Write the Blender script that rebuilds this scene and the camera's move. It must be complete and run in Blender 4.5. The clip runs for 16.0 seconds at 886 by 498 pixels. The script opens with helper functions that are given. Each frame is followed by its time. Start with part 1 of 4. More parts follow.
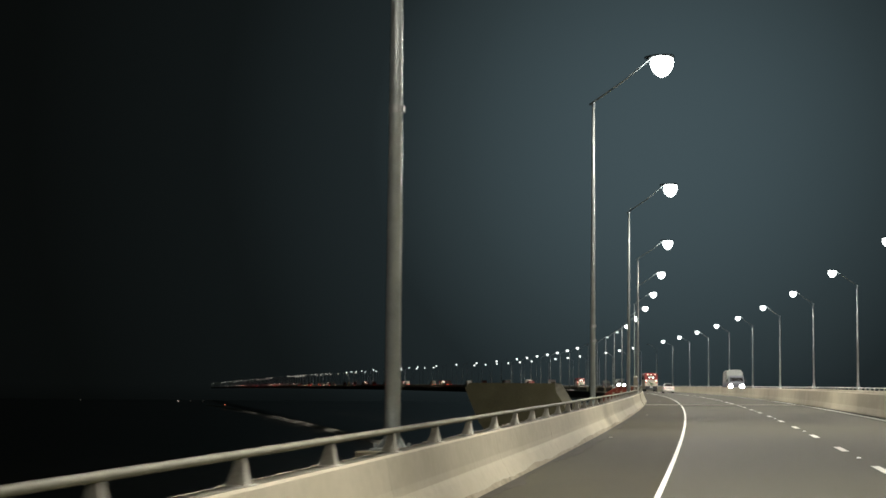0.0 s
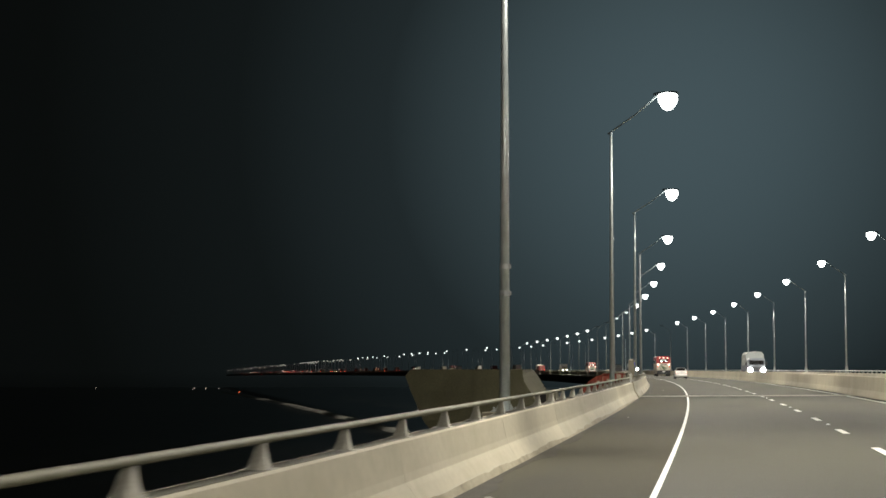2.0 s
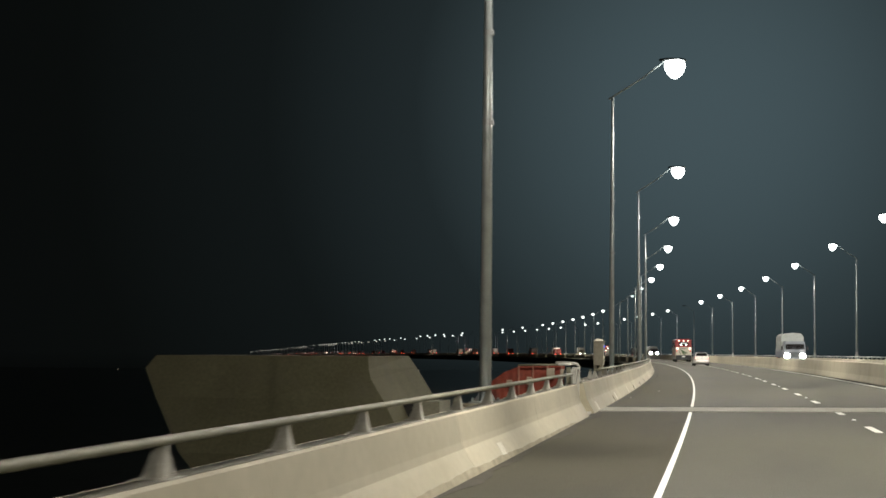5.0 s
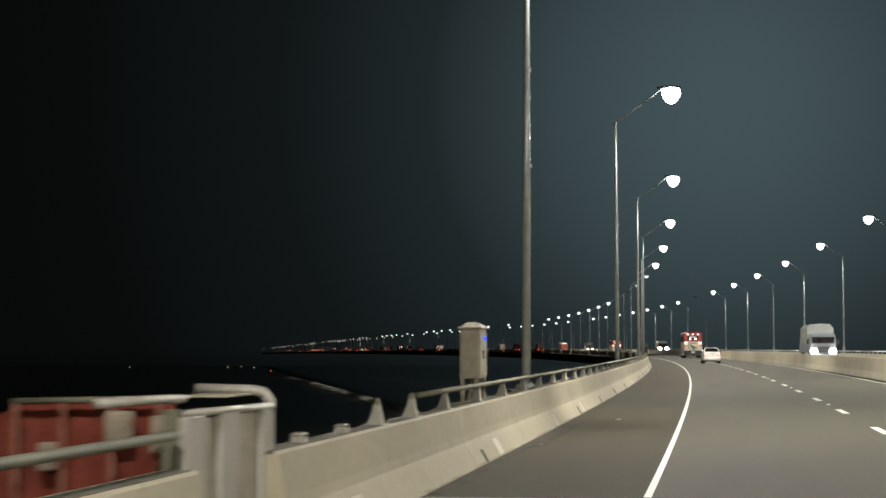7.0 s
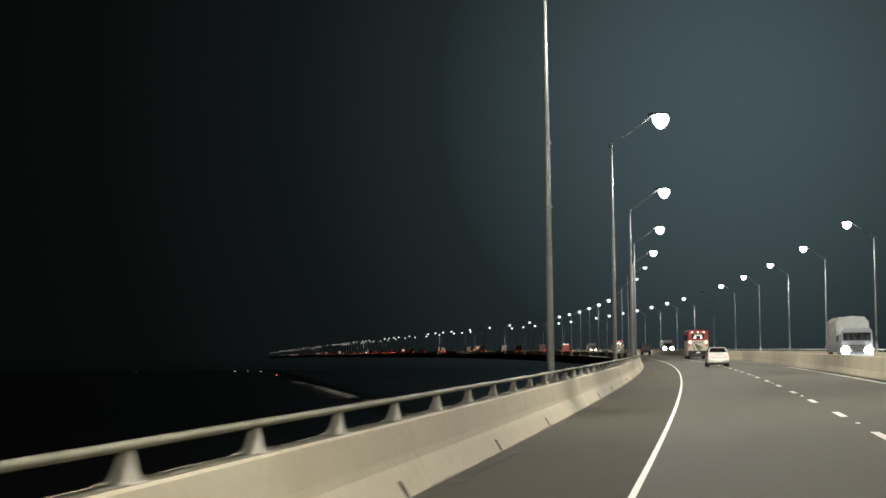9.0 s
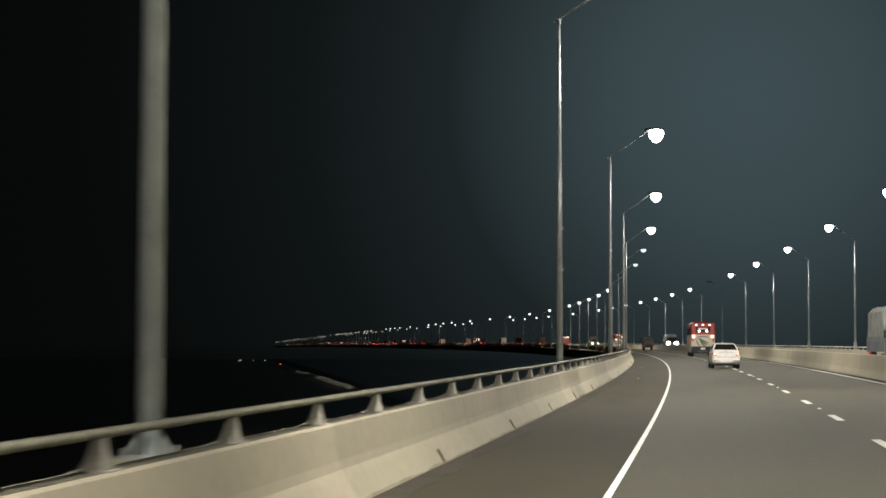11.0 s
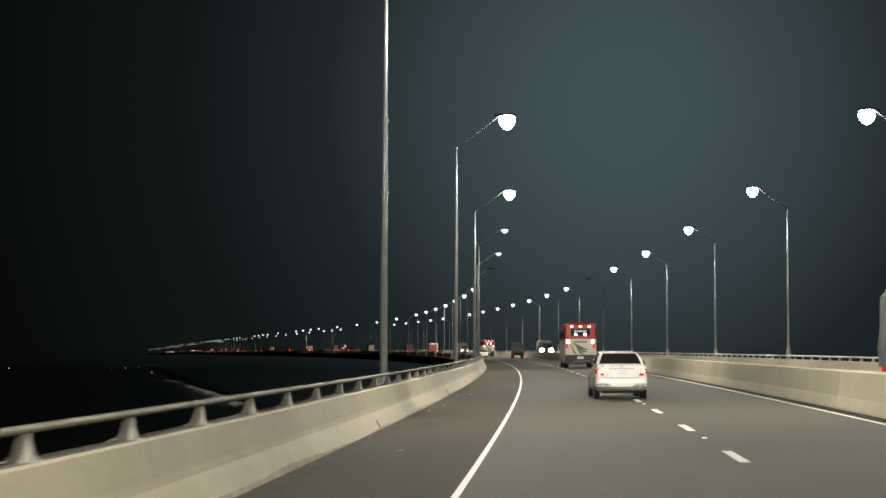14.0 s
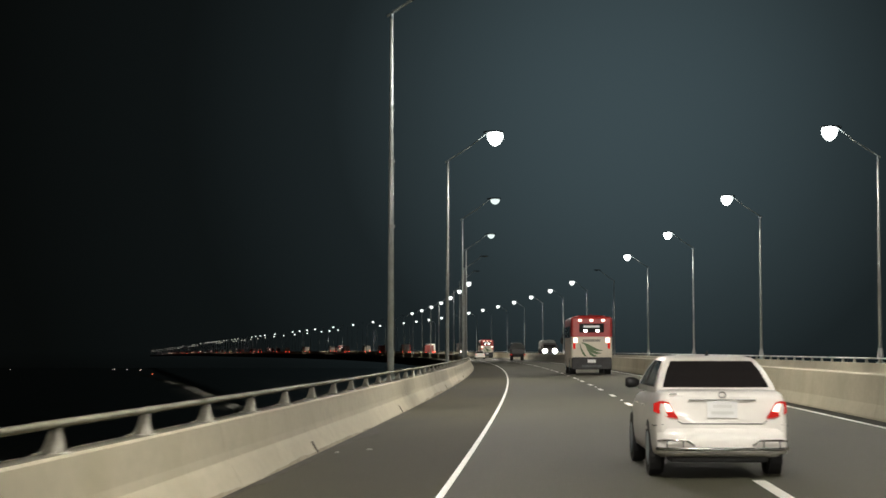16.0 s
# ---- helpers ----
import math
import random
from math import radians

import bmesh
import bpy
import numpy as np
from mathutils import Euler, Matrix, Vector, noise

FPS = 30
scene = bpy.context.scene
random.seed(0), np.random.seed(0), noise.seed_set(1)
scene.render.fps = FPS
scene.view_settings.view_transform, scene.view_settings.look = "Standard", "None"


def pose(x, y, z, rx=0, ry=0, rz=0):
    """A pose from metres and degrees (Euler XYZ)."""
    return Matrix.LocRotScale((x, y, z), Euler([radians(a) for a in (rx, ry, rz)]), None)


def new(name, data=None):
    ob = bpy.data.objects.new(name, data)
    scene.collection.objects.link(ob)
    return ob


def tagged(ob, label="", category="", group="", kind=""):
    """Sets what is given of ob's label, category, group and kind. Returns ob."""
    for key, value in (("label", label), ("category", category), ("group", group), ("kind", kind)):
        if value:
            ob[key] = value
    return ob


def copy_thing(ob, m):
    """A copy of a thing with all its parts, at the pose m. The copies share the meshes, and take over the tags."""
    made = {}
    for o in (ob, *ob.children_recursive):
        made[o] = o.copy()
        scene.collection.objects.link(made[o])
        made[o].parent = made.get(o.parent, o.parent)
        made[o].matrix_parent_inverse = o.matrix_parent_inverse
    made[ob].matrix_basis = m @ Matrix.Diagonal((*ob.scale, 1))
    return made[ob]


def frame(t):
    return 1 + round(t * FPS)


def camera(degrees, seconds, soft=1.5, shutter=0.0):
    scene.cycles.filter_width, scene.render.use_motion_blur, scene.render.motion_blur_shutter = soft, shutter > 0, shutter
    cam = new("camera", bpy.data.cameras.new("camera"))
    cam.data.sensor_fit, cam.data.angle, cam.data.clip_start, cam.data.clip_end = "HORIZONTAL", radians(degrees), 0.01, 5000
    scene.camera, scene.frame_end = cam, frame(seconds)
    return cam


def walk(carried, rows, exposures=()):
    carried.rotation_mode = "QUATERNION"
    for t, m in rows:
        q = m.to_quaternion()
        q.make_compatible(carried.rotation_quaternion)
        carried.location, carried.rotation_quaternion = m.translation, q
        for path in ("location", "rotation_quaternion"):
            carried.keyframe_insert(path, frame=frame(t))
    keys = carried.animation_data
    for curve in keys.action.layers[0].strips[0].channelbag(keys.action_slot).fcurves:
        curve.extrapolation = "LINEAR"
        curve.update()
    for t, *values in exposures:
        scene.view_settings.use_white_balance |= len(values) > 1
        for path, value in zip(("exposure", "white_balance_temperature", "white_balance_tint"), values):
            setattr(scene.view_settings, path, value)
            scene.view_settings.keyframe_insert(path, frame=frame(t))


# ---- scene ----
# ---- the bridge's line: station s along the road (m), a across it (to the right), z above the deck ----
S0, DS = -160.0, 2.0
SS = np.arange(S0, 6300.0, DS)
KAPPA = np.interp(SS, [S0, 950, 1080, 6300], [3.37e-4, 3.2e-4, 0, 0])
SLOPE = np.interp(SS, [-160, -40, 80, 200, 350, 550, 900, 1300, 2500, 3500, 6300],
                  [.0095, .0080, .0050, .0034, .0029, .0031, .0030, .0006, .0, -.0012, -.0018])
I0 = int(round(-S0 / DS))


def integral(v):
    c = np.concatenate([[0], np.cumsum((v[1:] + v[:-1]) / 2 * DS)])
    return c - c[I0]


TH = integral(KAPPA)
RX, RY, RZ = integral(-np.sin(TH)), integral(np.cos(TH)), integral(SLOPE)
CROSSFALL = 0.0079


def W(s, a, z=0.0):
    t = np.interp(s, SS, TH)
    return Vector((np.interp(s, SS, RX) + a * np.cos(t), np.interp(s, SS, RY) + a * np.sin(t),
                   np.interp(s, SS, RZ) + z + CROSSFALL * a))


def heading(s):
    return math.degrees(np.interp(s, SS, TH))


def spot_on_road(s, a, z=0.0, turn=0.0):
    """The pose of a thing that stands on the deck, its y along the road."""
    p = W(s, a, z)
    return pose(p.x, p.y, p.z, math.degrees(math.atan(np.interp(s, SS, SLOPE))) if turn == 0 else 0, 0, heading(s) + turn)


# ---- camera ----
cam = camera(29.76, 16.0, soft=1.6, shutter=0.4)
# seconds, station, yaw, pitch, roll, offset across
ROWS = [
    (0.0, -19.44, 9.214, 4.815, -0.487, -0.126), (0.5, -12.98, 9.660, 4.700, -0.300, -0.120),
    (1.0, -6.44, 9.703, 4.586, -0.282, -0.099), (1.5, 0.24, 9.703, 4.422, -0.373, -0.107),
    (2.0, 7.07, 9.827, 4.317, -0.020, -0.119), (2.5, 14.00, 9.980, 4.214, 0.194, -0.202),
    (3.0, 20.88, 10.108, 4.034, -0.177, -0.232), (5.5, 56.02, 10.981, 3.720, -0.160, -0.187),
    (6.0, 63.35, 11.070, 3.735, 0.179, -0.160), (6.5, 70.81, 11.173, 3.643, 0.011, -0.157),
    (7.0, 78.34, 11.255, 3.576, -0.065, -0.142), (7.5, 85.83, 11.359, 3.574, 0.039, -0.133),
    (8.0, 93.21, 11.609, 3.709, 0.674, -0.101), (10.5, 130.10, 11.799, 3.423, 0.001, 0.062),
    (11.0, 137.81, 11.880, 3.356, -0.221, 0.084), (11.5, 145.45, 11.029, 3.408, -0.085, 0.105),
    (12.0, 153.03, 9.514, 3.421, -0.265, 0.144), (12.5, 160.64, 8.848, 3.455, -0.245, 0.204),
    (13.0, 168.34, 8.265, 3.526, -0.151, 0.203), (13.5, 176.09, 7.881, 3.584, -0.100, 0.222),
    (14.0, 183.90, 7.772, 3.608, -0.110, 0.199), (14.5, 191.78, 7.783, 3.589, -0.276, 0.213),
    (15.0, 199.69, 7.797, 3.590, -0.084, 0.207), (15.5, 207.62, 7.861, 3.617, 0.057, 0.221),
    (16.0, 215.66, 7.948, 3.638, -0.014, 0.239)]
EYE = 1.585
walk(cam, [(t, Matrix.Translation(W(s, a, EYE)) @ pose(0, 0, 0, 90 + pitch, roll, yaw)) for t, s, yaw, pitch, roll, a in ROWS],
     exposures=((0, .1), (.5, 0), (1, 0), (1.5, .25), (2, .2), (3, .25), (5.5, .1), (6, -.15), (6.5, .05), (7, .15), (7.5, .05), (8, .1), (10.5, .15),
                (11, -.05), (11.5, .1), (12, .25), (12.5, .2), (13, .15), (13.5, -.1), (14, .1), (14.5, .15), (15, .18), (15.5, -.05), (16, -.15)))

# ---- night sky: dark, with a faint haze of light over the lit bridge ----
world = bpy.data.worlds.new("night_sky")
scene.world = world
world.use_nodes = True
wn, wl = world.node_tree.nodes, world.node_tree.links
bg = wn["Background"]
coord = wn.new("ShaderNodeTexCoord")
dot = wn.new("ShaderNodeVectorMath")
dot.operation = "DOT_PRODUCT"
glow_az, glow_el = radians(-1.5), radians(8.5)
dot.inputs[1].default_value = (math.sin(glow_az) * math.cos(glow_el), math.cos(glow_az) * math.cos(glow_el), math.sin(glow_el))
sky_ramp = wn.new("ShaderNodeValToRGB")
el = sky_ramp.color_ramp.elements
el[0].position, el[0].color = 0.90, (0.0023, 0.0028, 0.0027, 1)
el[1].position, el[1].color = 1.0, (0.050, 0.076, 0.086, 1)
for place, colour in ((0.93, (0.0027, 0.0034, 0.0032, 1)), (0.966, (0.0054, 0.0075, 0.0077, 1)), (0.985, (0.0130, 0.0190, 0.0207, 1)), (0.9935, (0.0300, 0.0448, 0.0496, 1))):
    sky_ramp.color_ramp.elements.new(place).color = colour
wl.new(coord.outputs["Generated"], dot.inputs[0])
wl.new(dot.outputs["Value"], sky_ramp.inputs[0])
# below the horizon lies dark land
split = wn.new("ShaderNodeSeparateXYZ")
low = wn.new("ShaderNodeMapRange")
low.inputs["From Min"].default_value, low.inputs["From Max"].default_value = -0.012, 0.002
low.inputs["To Min"].default_value, low.inputs["To Max"].default_value = 0.6, 1.0
wl.new(coord.outputs["Generated"], split.inputs[0])
wl.new(split.outputs["Z"], low.inputs["Value"])
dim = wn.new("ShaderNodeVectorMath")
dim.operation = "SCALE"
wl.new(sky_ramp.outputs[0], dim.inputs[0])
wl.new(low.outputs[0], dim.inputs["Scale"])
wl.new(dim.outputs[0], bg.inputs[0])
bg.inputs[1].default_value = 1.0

LAMP_W = 10400.0          # watts of a street lamp near the camera
LAMP_TINT = (1.0, 0.94, 0.835)


# ---- materials ----
def material(name, rough=0.7, metal=0.0):
    m = bpy.data.materials.new(name)
    m.use_nodes = True
    b = m.node_tree.nodes["Principled BSDF"]
    b.inputs["Roughness"].default_value, b.inputs["Metallic"].default_value = rough, metal
    return m, m.node_tree.nodes, m.node_tree.links, b


def noisy(name, c1, c2, scale=3.0, fine=40.0, rough=0.7, metal=0.0, bump=0.15, spots=None, amount=0.35, stretch=(1, 1, 1)):
    """Two scales of noise between two colours, with relief from the fine one."""
    m, n, l, b = material(name, rough, metal)
    co = n.new("ShaderNodeTexCoord")
    mp = n.new("ShaderNodeMapping")
    mp.inputs["Scale"].default_value = stretch
    l.new(co.outputs["Object"], mp.inputs[0])
    big = n.new("ShaderNodeTexNoise")
    big.inputs["Scale"].default_value, big.inputs["Detail"].default_value = scale, 6
    small = n.new("ShaderNodeTexNoise")
    small.inputs["Scale"].default_value, small.inputs["Detail"].default_value = fine, 4
    l.new(mp.outputs[0], big.inputs[0]), l.new(mp.outputs[0], small.inputs[0])
    r = n.new("ShaderNodeValToRGB")
    r.color_ramp.elements[0].position, r.color_ramp.elements[1].position = 0.35, 0.68
    r.color_ramp.elements[0].color, r.color_ramp.elements[1].color = (*c1, 1), (*c2, 1)
    l.new(big.outputs["Fac"], r.inputs[0])
    mix = n.new("ShaderNodeMixRGB")
    mix.blend_type = "OVERLAY"
    mix.inputs[0].default_value = amount
    l.new(r.outputs[0], mix.inputs[1]), l.new(small.outputs["Fac"], mix.inputs[2])
    out = mix
    if spots:
        st = n.new("ShaderNodeTexNoise")
        st.inputs["Scale"].default_value, st.inputs["Detail"].default_value = spots[1], 8
        l.new(mp.outputs[0], st.inputs[0])
        sr = n.new("ShaderNodeValToRGB")
        sr.color_ramp.elements[0].position, sr.color_ramp.elements[1].position = 0.52, 0.72
        sr.color_ramp.elements[1].color = (spots[2],) * 3 + (1,)
        l.new(st.outputs["Fac"], sr.inputs[0])
        mm = n.new("ShaderNodeMixRGB")
        l.new(sr.outputs[0], mm.inputs[0]), l.new(mix.outputs[0], mm.inputs[1])
        mm.inputs[2].default_value = (*spots[0], 1)
        out = mm
    l.new(out.outputs[0], b.inputs["Base Color"])
    if bump:
        bp = n.new("ShaderNodeBump")
        bp.inputs["Strength"].default_value, bp.inputs["Distance"].default_value = bump, 0.01
        l.new(small.outputs["Fac"], bp.inputs["Height"]), l.new(bp.outputs[0], b.inputs["Normal"])
    return m


def glowing(name, colour, strength):
    m = bpy.data.materials.new(name)
    m.use_nodes = True
    m.node_tree.nodes.clear()
    e, o = m.node_tree.nodes.new("ShaderNodeEmission"), m.node_tree.nodes.new("ShaderNodeOutputMaterial")
    e.inputs[0].default_value, e.inputs[1].default_value = (*colour, 1), strength
    m.node_tree.links.new(e.outputs[0], o.inputs[0])
    return m


ASPHALT = noisy("asphalt", (.050, .0485, .0305), (.067, .065, .0415), .12, 55, .8, 0, .5, ((.038, .0375, .0275), .45, .6), .3, (1, .15, 1))
ASPHALT.node_tree.nodes["Principled BSDF"].inputs["Specular IOR Level"].default_value = .3
SHOULDER = noisy("dusty_asphalt", (.046, .0420, .0225), (.060, .0555, .030), .15, 50, .88, 0, .5, ((.034, .031, .021), .6, .6), .35, (1, .2, 1))
SHOULDER.node_tree.nodes["Principled BSDF"].inputs["Specular IOR Level"].default_value = .25
CONCRETE = noisy("barrier_concrete", (.418, .382, .275), (.486, .444, .322), .35, 7, .74, 0, .08, ((.368, .330, .218), .6, .55), .16, (1, 1, 1))
# each cast panel has a slightly different tone
cn, cl = CONCRETE.node_tree.nodes, CONCRETE.node_tree.links
tone, span, shift = cn.new("ShaderNodeObjectInfo"), cn.new("ShaderNodeMapRange"), cn.new("ShaderNodeHueSaturation")
span.inputs["To Min"].default_value, span.inputs["To Max"].default_value = .90, 1.06
cl.new(tone.outputs["Random"], span.inputs["Value"]), cl.new(span.outputs[0], shift.inputs["Value"])
plain = cn["Principled BSDF"].inputs["Base Color"].links[0].from_socket
cl.new(plain, shift.inputs["Color"]), cl.new(shift.outputs[0], cn["Principled BSDF"].inputs["Base Color"])
CONCRETE_OLD = noisy("pier_concrete", (.118, .111, .060), (.160, .150, .086), .5, 14, .9, 0, .3, ((.13, .12, .08), .9, .6), .35)
GALV = noisy("galvanised_steel", (.29, .36, .40), (.38, .45, .49), 5, 60, .45, .15, .05)
POLE_STEEL = noisy("pole_steel", (.55, .60, .59), (.67, .72, .71), 4, 50, .34, .35, .03)
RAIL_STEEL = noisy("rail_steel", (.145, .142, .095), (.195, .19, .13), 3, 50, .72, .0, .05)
PAINT = noisy("road_paint", (.74, .73, .67), (.84, .83, .78), 2.5, 45, .55, 0, .2, ((.50, .49, .44), 5, .4))
JOINT_STEEL = noisy("joint_steel", (.25, .238, .185), (.33, .315, .25), 2, 30, .8, 0, .2, ((.46, .44, .36), 1.6, .6))
FOOT_DARK = noisy("dark_foot_band", (.016, .0155, .009), (.030, .028, .017), 1.2, 22, .95, 0, .4, ((.05, .047, .03), 2.5, .4))
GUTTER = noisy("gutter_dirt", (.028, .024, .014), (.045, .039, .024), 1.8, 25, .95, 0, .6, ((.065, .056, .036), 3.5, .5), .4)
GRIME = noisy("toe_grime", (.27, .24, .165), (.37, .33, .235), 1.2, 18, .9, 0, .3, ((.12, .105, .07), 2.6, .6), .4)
TOP_STRIP = noisy("dark_coping", (.10, .095, .07), (.15, .14, .105), 1.5, 25, .9, 0, .1)
RUBBER = noisy("black_rubber", (.012, .012, .012), (.022, .022, .021), 6, 60, .8, 0, .1)
SLOT_SHADE = noisy("slot_shade", (.015, .014, .012), (.03, .028, .024), 6, 40, .9, 0, 0)
LAMP_BODY = noisy("lamp_housing_grey", (.07, .078, .08), (.10, .11, .112), 6, 60, .5, .4, 0)
LAMP_ON = glowing("lamp_lens_lit", (.93, 1.0, .98), 6.0)
# same lamps far off: dimming by haze is put into the weaker emission
LAMP_FAR = glowing("lamp_lens_far", (.93, 1.0, .96), 2.6)
LAMP_FARTHEST = glowing("lamp_lens_farthest", (.98, .95, .80), 1.5)
LAMP_DIM = glowing("lamp_lens_dim", (.85, 1.0, .95), 1.2)
LAMP_OFF = noisy("lamp_lens_dark", (.05, .06, .06), (.08, .09, .09), 6, 40, .25, 0, 0)


# ---- mesh helpers ----
def part(name, bm, mat, parent=None, label="", smooth=False):
    me = bpy.data.meshes.new(name)
    bmesh.ops.recalc_face_normals(bm, faces=bm.faces)
    bm.to_mesh(me)
    bm.free()
    me.materials.append(mat)
    if smooth:
        me.polygons.foreach_set("use_smooth", [True] * len(me.polygons))
    ob = new(name, me)
    ob.parent = parent
    if label:
        tagged(ob, label)
    return ob


def shared(name, me, parent, m):
    """One more piece on a mesh that other pieces use."""
    ob = new(name, me)
    ob.parent = parent
    ob.matrix_local = m
    return ob


def box(bm, x0, x1, y0, y1, z0, z1, bev=0.0, m=None):
    vs = [bm.verts.new((x, y, z)) for z in (z0, z1) for x, y in ((x0, y0), (x1, y0), (x1, y1), (x0, y1))]
    fs = [bm.faces.new([vs[i] for i in f]) for f in ((3, 2, 1, 0), (4, 5, 6, 7), (0, 1, 5, 4), (1, 2, 6, 5), (2, 3, 7, 6), (3, 0, 4, 7))]
    if bev:
        es = {e for f in fs for e in f.edges}
        r = bmesh.ops.bevel(bm, geom=list(es), offset=bev, segments=2, profile=0.5, affect="EDGES")
        vs = [v for v in r["verts"]] + [v for v in vs if v.is_valid]
    if m is not None:
        bmesh.ops.transform(bm, matrix=m, verts=list({v for v in vs if v.is_valid}))
    return bm


def loft(bm, rings, closed=True, caps=True):
    rows = [[bm.verts.new(p) for p in r] for r in rings]
    n = len(rows[0])
    for a, b in zip(rows, rows[1:]):
        for i in range(n if closed else n - 1):
            j = (i + 1) % n
            bm.faces.new((a[i], a[j], b[j], b[i]))
    if caps and closed:
        bm.faces.new(list(reversed(rows[0])))
        bm.faces.new(rows[-1])
    return bm


def tube(bm, pts, r, n=10):
    """A round tube along points; r one radius or one for each point."""
    pts = [Vector(p) for p in pts]
    rs = r if isinstance(r, (list, tuple)) else [r] * len(pts)
    rings, side = [], None
    for i, p in enumerate(pts):
        d = (pts[min(i + 1, len(pts) - 1)] - pts[max(i - 1, 0)]).normalized()
        if side is None:
            side = d.orthogonal().normalized()
        side = (side - d * side.dot(d)).normalized()
        up = d.cross(side)
        rings.append([p + (side * math.cos(k * 2 * math.pi / n) + up * math.sin(k * 2 * math.pi / n)) * rs[i] for k in range(n)])
    return loft(bm, rings)


def disc_x(bm, x0, x1, cy, cz, r, n=20, r1=None):
    r1 = r if r1 is None else r1
    return loft(bm, [[(x, cy + q * math.cos(k * 2 * math.pi / n), cz + q * math.sin(k * 2 * math.pi / n)) for k in range(n)]
                     for x, q in ((x0, r), (x1, r1))])


def poly_prism(bm, pts, axis, d0, d1):
    """A flat outline pushed along an axis: 'x' takes (y, z), 'y' takes (x, z), 'z' takes (x, y)."""
    put = {"x": lambda p, d: (d, p[0], p[1]), "y": lambda p, d: (p[0], d, p[1]), "z": lambda p, d: (p[0], p[1], d)}[axis]
    return loft(bm, [[put(p, d) for p in pts] for d in (d0, d1)])


def stations(s0, s1):
    out, s = [], s0
    while s < s1 - 0.01:
        out.append(s)
        s += 4 if s < 460 else 12 if s < 1200 else 60
    return out + [s1]


def along(bm, outline, s0, s1):
    """An outline of (a, z) drawn along the road."""
    return loft(bm, [[W(s, a, z) for a, z in outline] for s in stations(s0, s1)])


# ---- water, bank and deck ----
bm = bmesh.new()
R_WATER = 9000
loft(bm, [[(-R_WATER, -2000, -37), (R_WATER, -2000, -37), (R_WATER, R_WATER, -37), (-R_WATER, R_WATER, -37)],
          [(-R_WATER, -2000, -36), (R_WATER, -2000, -36), (R_WATER, R_WATER, -36), (-R_WATER, R_WATER, -36)]])
WATER = noisy("silty_river", (.115, .110, .085), (.145, .138, .108), .004, .08, .3, 0, .4)
WATER.node_tree.nodes["Principled BSDF"].inputs["Specular IOR Level"].default_value = .4
tagged(part("water", bm, WATER), "dark river plain far below the bridge at night", "river", kind="structure")

DECK0, DECK1 = -110.0, 6000.0
JOINT0, JOINT1 = 92.2, 95.9
MID = 6.82                      # middle between the outer parapets
EDGE_L = -3.323


def mirror(a):
    return 2 * MID - a


deck = part("road", along(bmesh.new(), [(-4.7, -.35), (-4.7, -2.2), (-1.7, -3.0), (mirror(-1.7), -3.0), (mirror(-4.7), -2.2),
                                        (mirror(-4.7), -.35), (mirror(-3.6), 0), (-3.6, 0)], DECK0, DECK1), ASPHALT)
tagged(deck, "grey asphalt bridge carriageway with worn surface", "road", kind="structure")

# the shoulder inside the edge line is browned by dust
part("shoulder", along(bmesh.new(), [(-3.33, -.05), (-3.33, .003), (-1.01, .003), (-1.01, -.05)], DECK0, 600), SHOULDER, deck, "dusty brown asphalt shoulder")

# road markings
for name, a, w in (("edge_line", -0.955, .040), ("edge_line", 6.86, .055), ("edge_line", 8.45, .07), ("edge_line", mirror(-0.98), .06)):
    part(name, along(bmesh.new(), [(a - w, -.05), (a - w, .005), (a + w, .005), (a + w, -.05)], DECK0, 1500), PAINT, deck,
         "solid white painted edge line")
DASH0, DASH_STEP, DASH_LEN = .72, 9.0, 2.5
# dashes painted off the even spacing
DASH_OFF = {23: -.45, 24: -.6, 25: -.85, 26: -1.3, 28: .55, 29: .85, 30: .9, 31: .6, 32: .3}
for lane, a in (("near", 2.733), ("far", 11.7)):
    for k in range(-12, 60 if lane == "near" else 40):
        s = DASH0 + DASH_STEP * k + (DASH_OFF.get(k, 0) if lane == "near" else 0)
        part("lane_dash", along(bmesh.new(), [(a - .075, -.05), (a - .075, .006), (a + .075, .006), (a + .075, -.05)], s, s + DASH_LEN), PAINT, deck)
STUD = noisy("stud_reflector", (.85, .85, .82), (.9, .9, .88), 5, 30, .3, 0, 0)
stud_me = None
for k in range(-5, 26):
    s = DASH0 + DASH_STEP * (2 * k + 1) + 5.75
    if stud_me is None:
        bm = bmesh.new()
        loft(bm, [[(x * q, y * q, z) for x, y in ((-.045, -.045), (.045, -.045), (.045, .045), (-.045, .045))] for z, q in ((-.01, 1), (.012, .95), (.024, .6))])
        stud_ob = part("road_stud", bm, STUD, deck)
        stud_me = stud_ob.data
        stud_ob.matrix_local = spot_on_road(s, 2.733)
    else:
        shared("road_stud", stud_me, deck, spot_on_road(s, 2.733))

# dirt swept against the parapet
rng = random.Random(9)
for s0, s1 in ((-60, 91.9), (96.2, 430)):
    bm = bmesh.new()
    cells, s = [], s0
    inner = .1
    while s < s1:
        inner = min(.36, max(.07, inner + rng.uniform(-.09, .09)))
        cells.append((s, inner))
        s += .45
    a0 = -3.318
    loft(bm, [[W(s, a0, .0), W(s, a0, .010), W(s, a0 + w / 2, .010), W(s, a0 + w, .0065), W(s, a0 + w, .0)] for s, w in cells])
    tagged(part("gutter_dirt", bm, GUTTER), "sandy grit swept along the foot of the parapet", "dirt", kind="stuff")

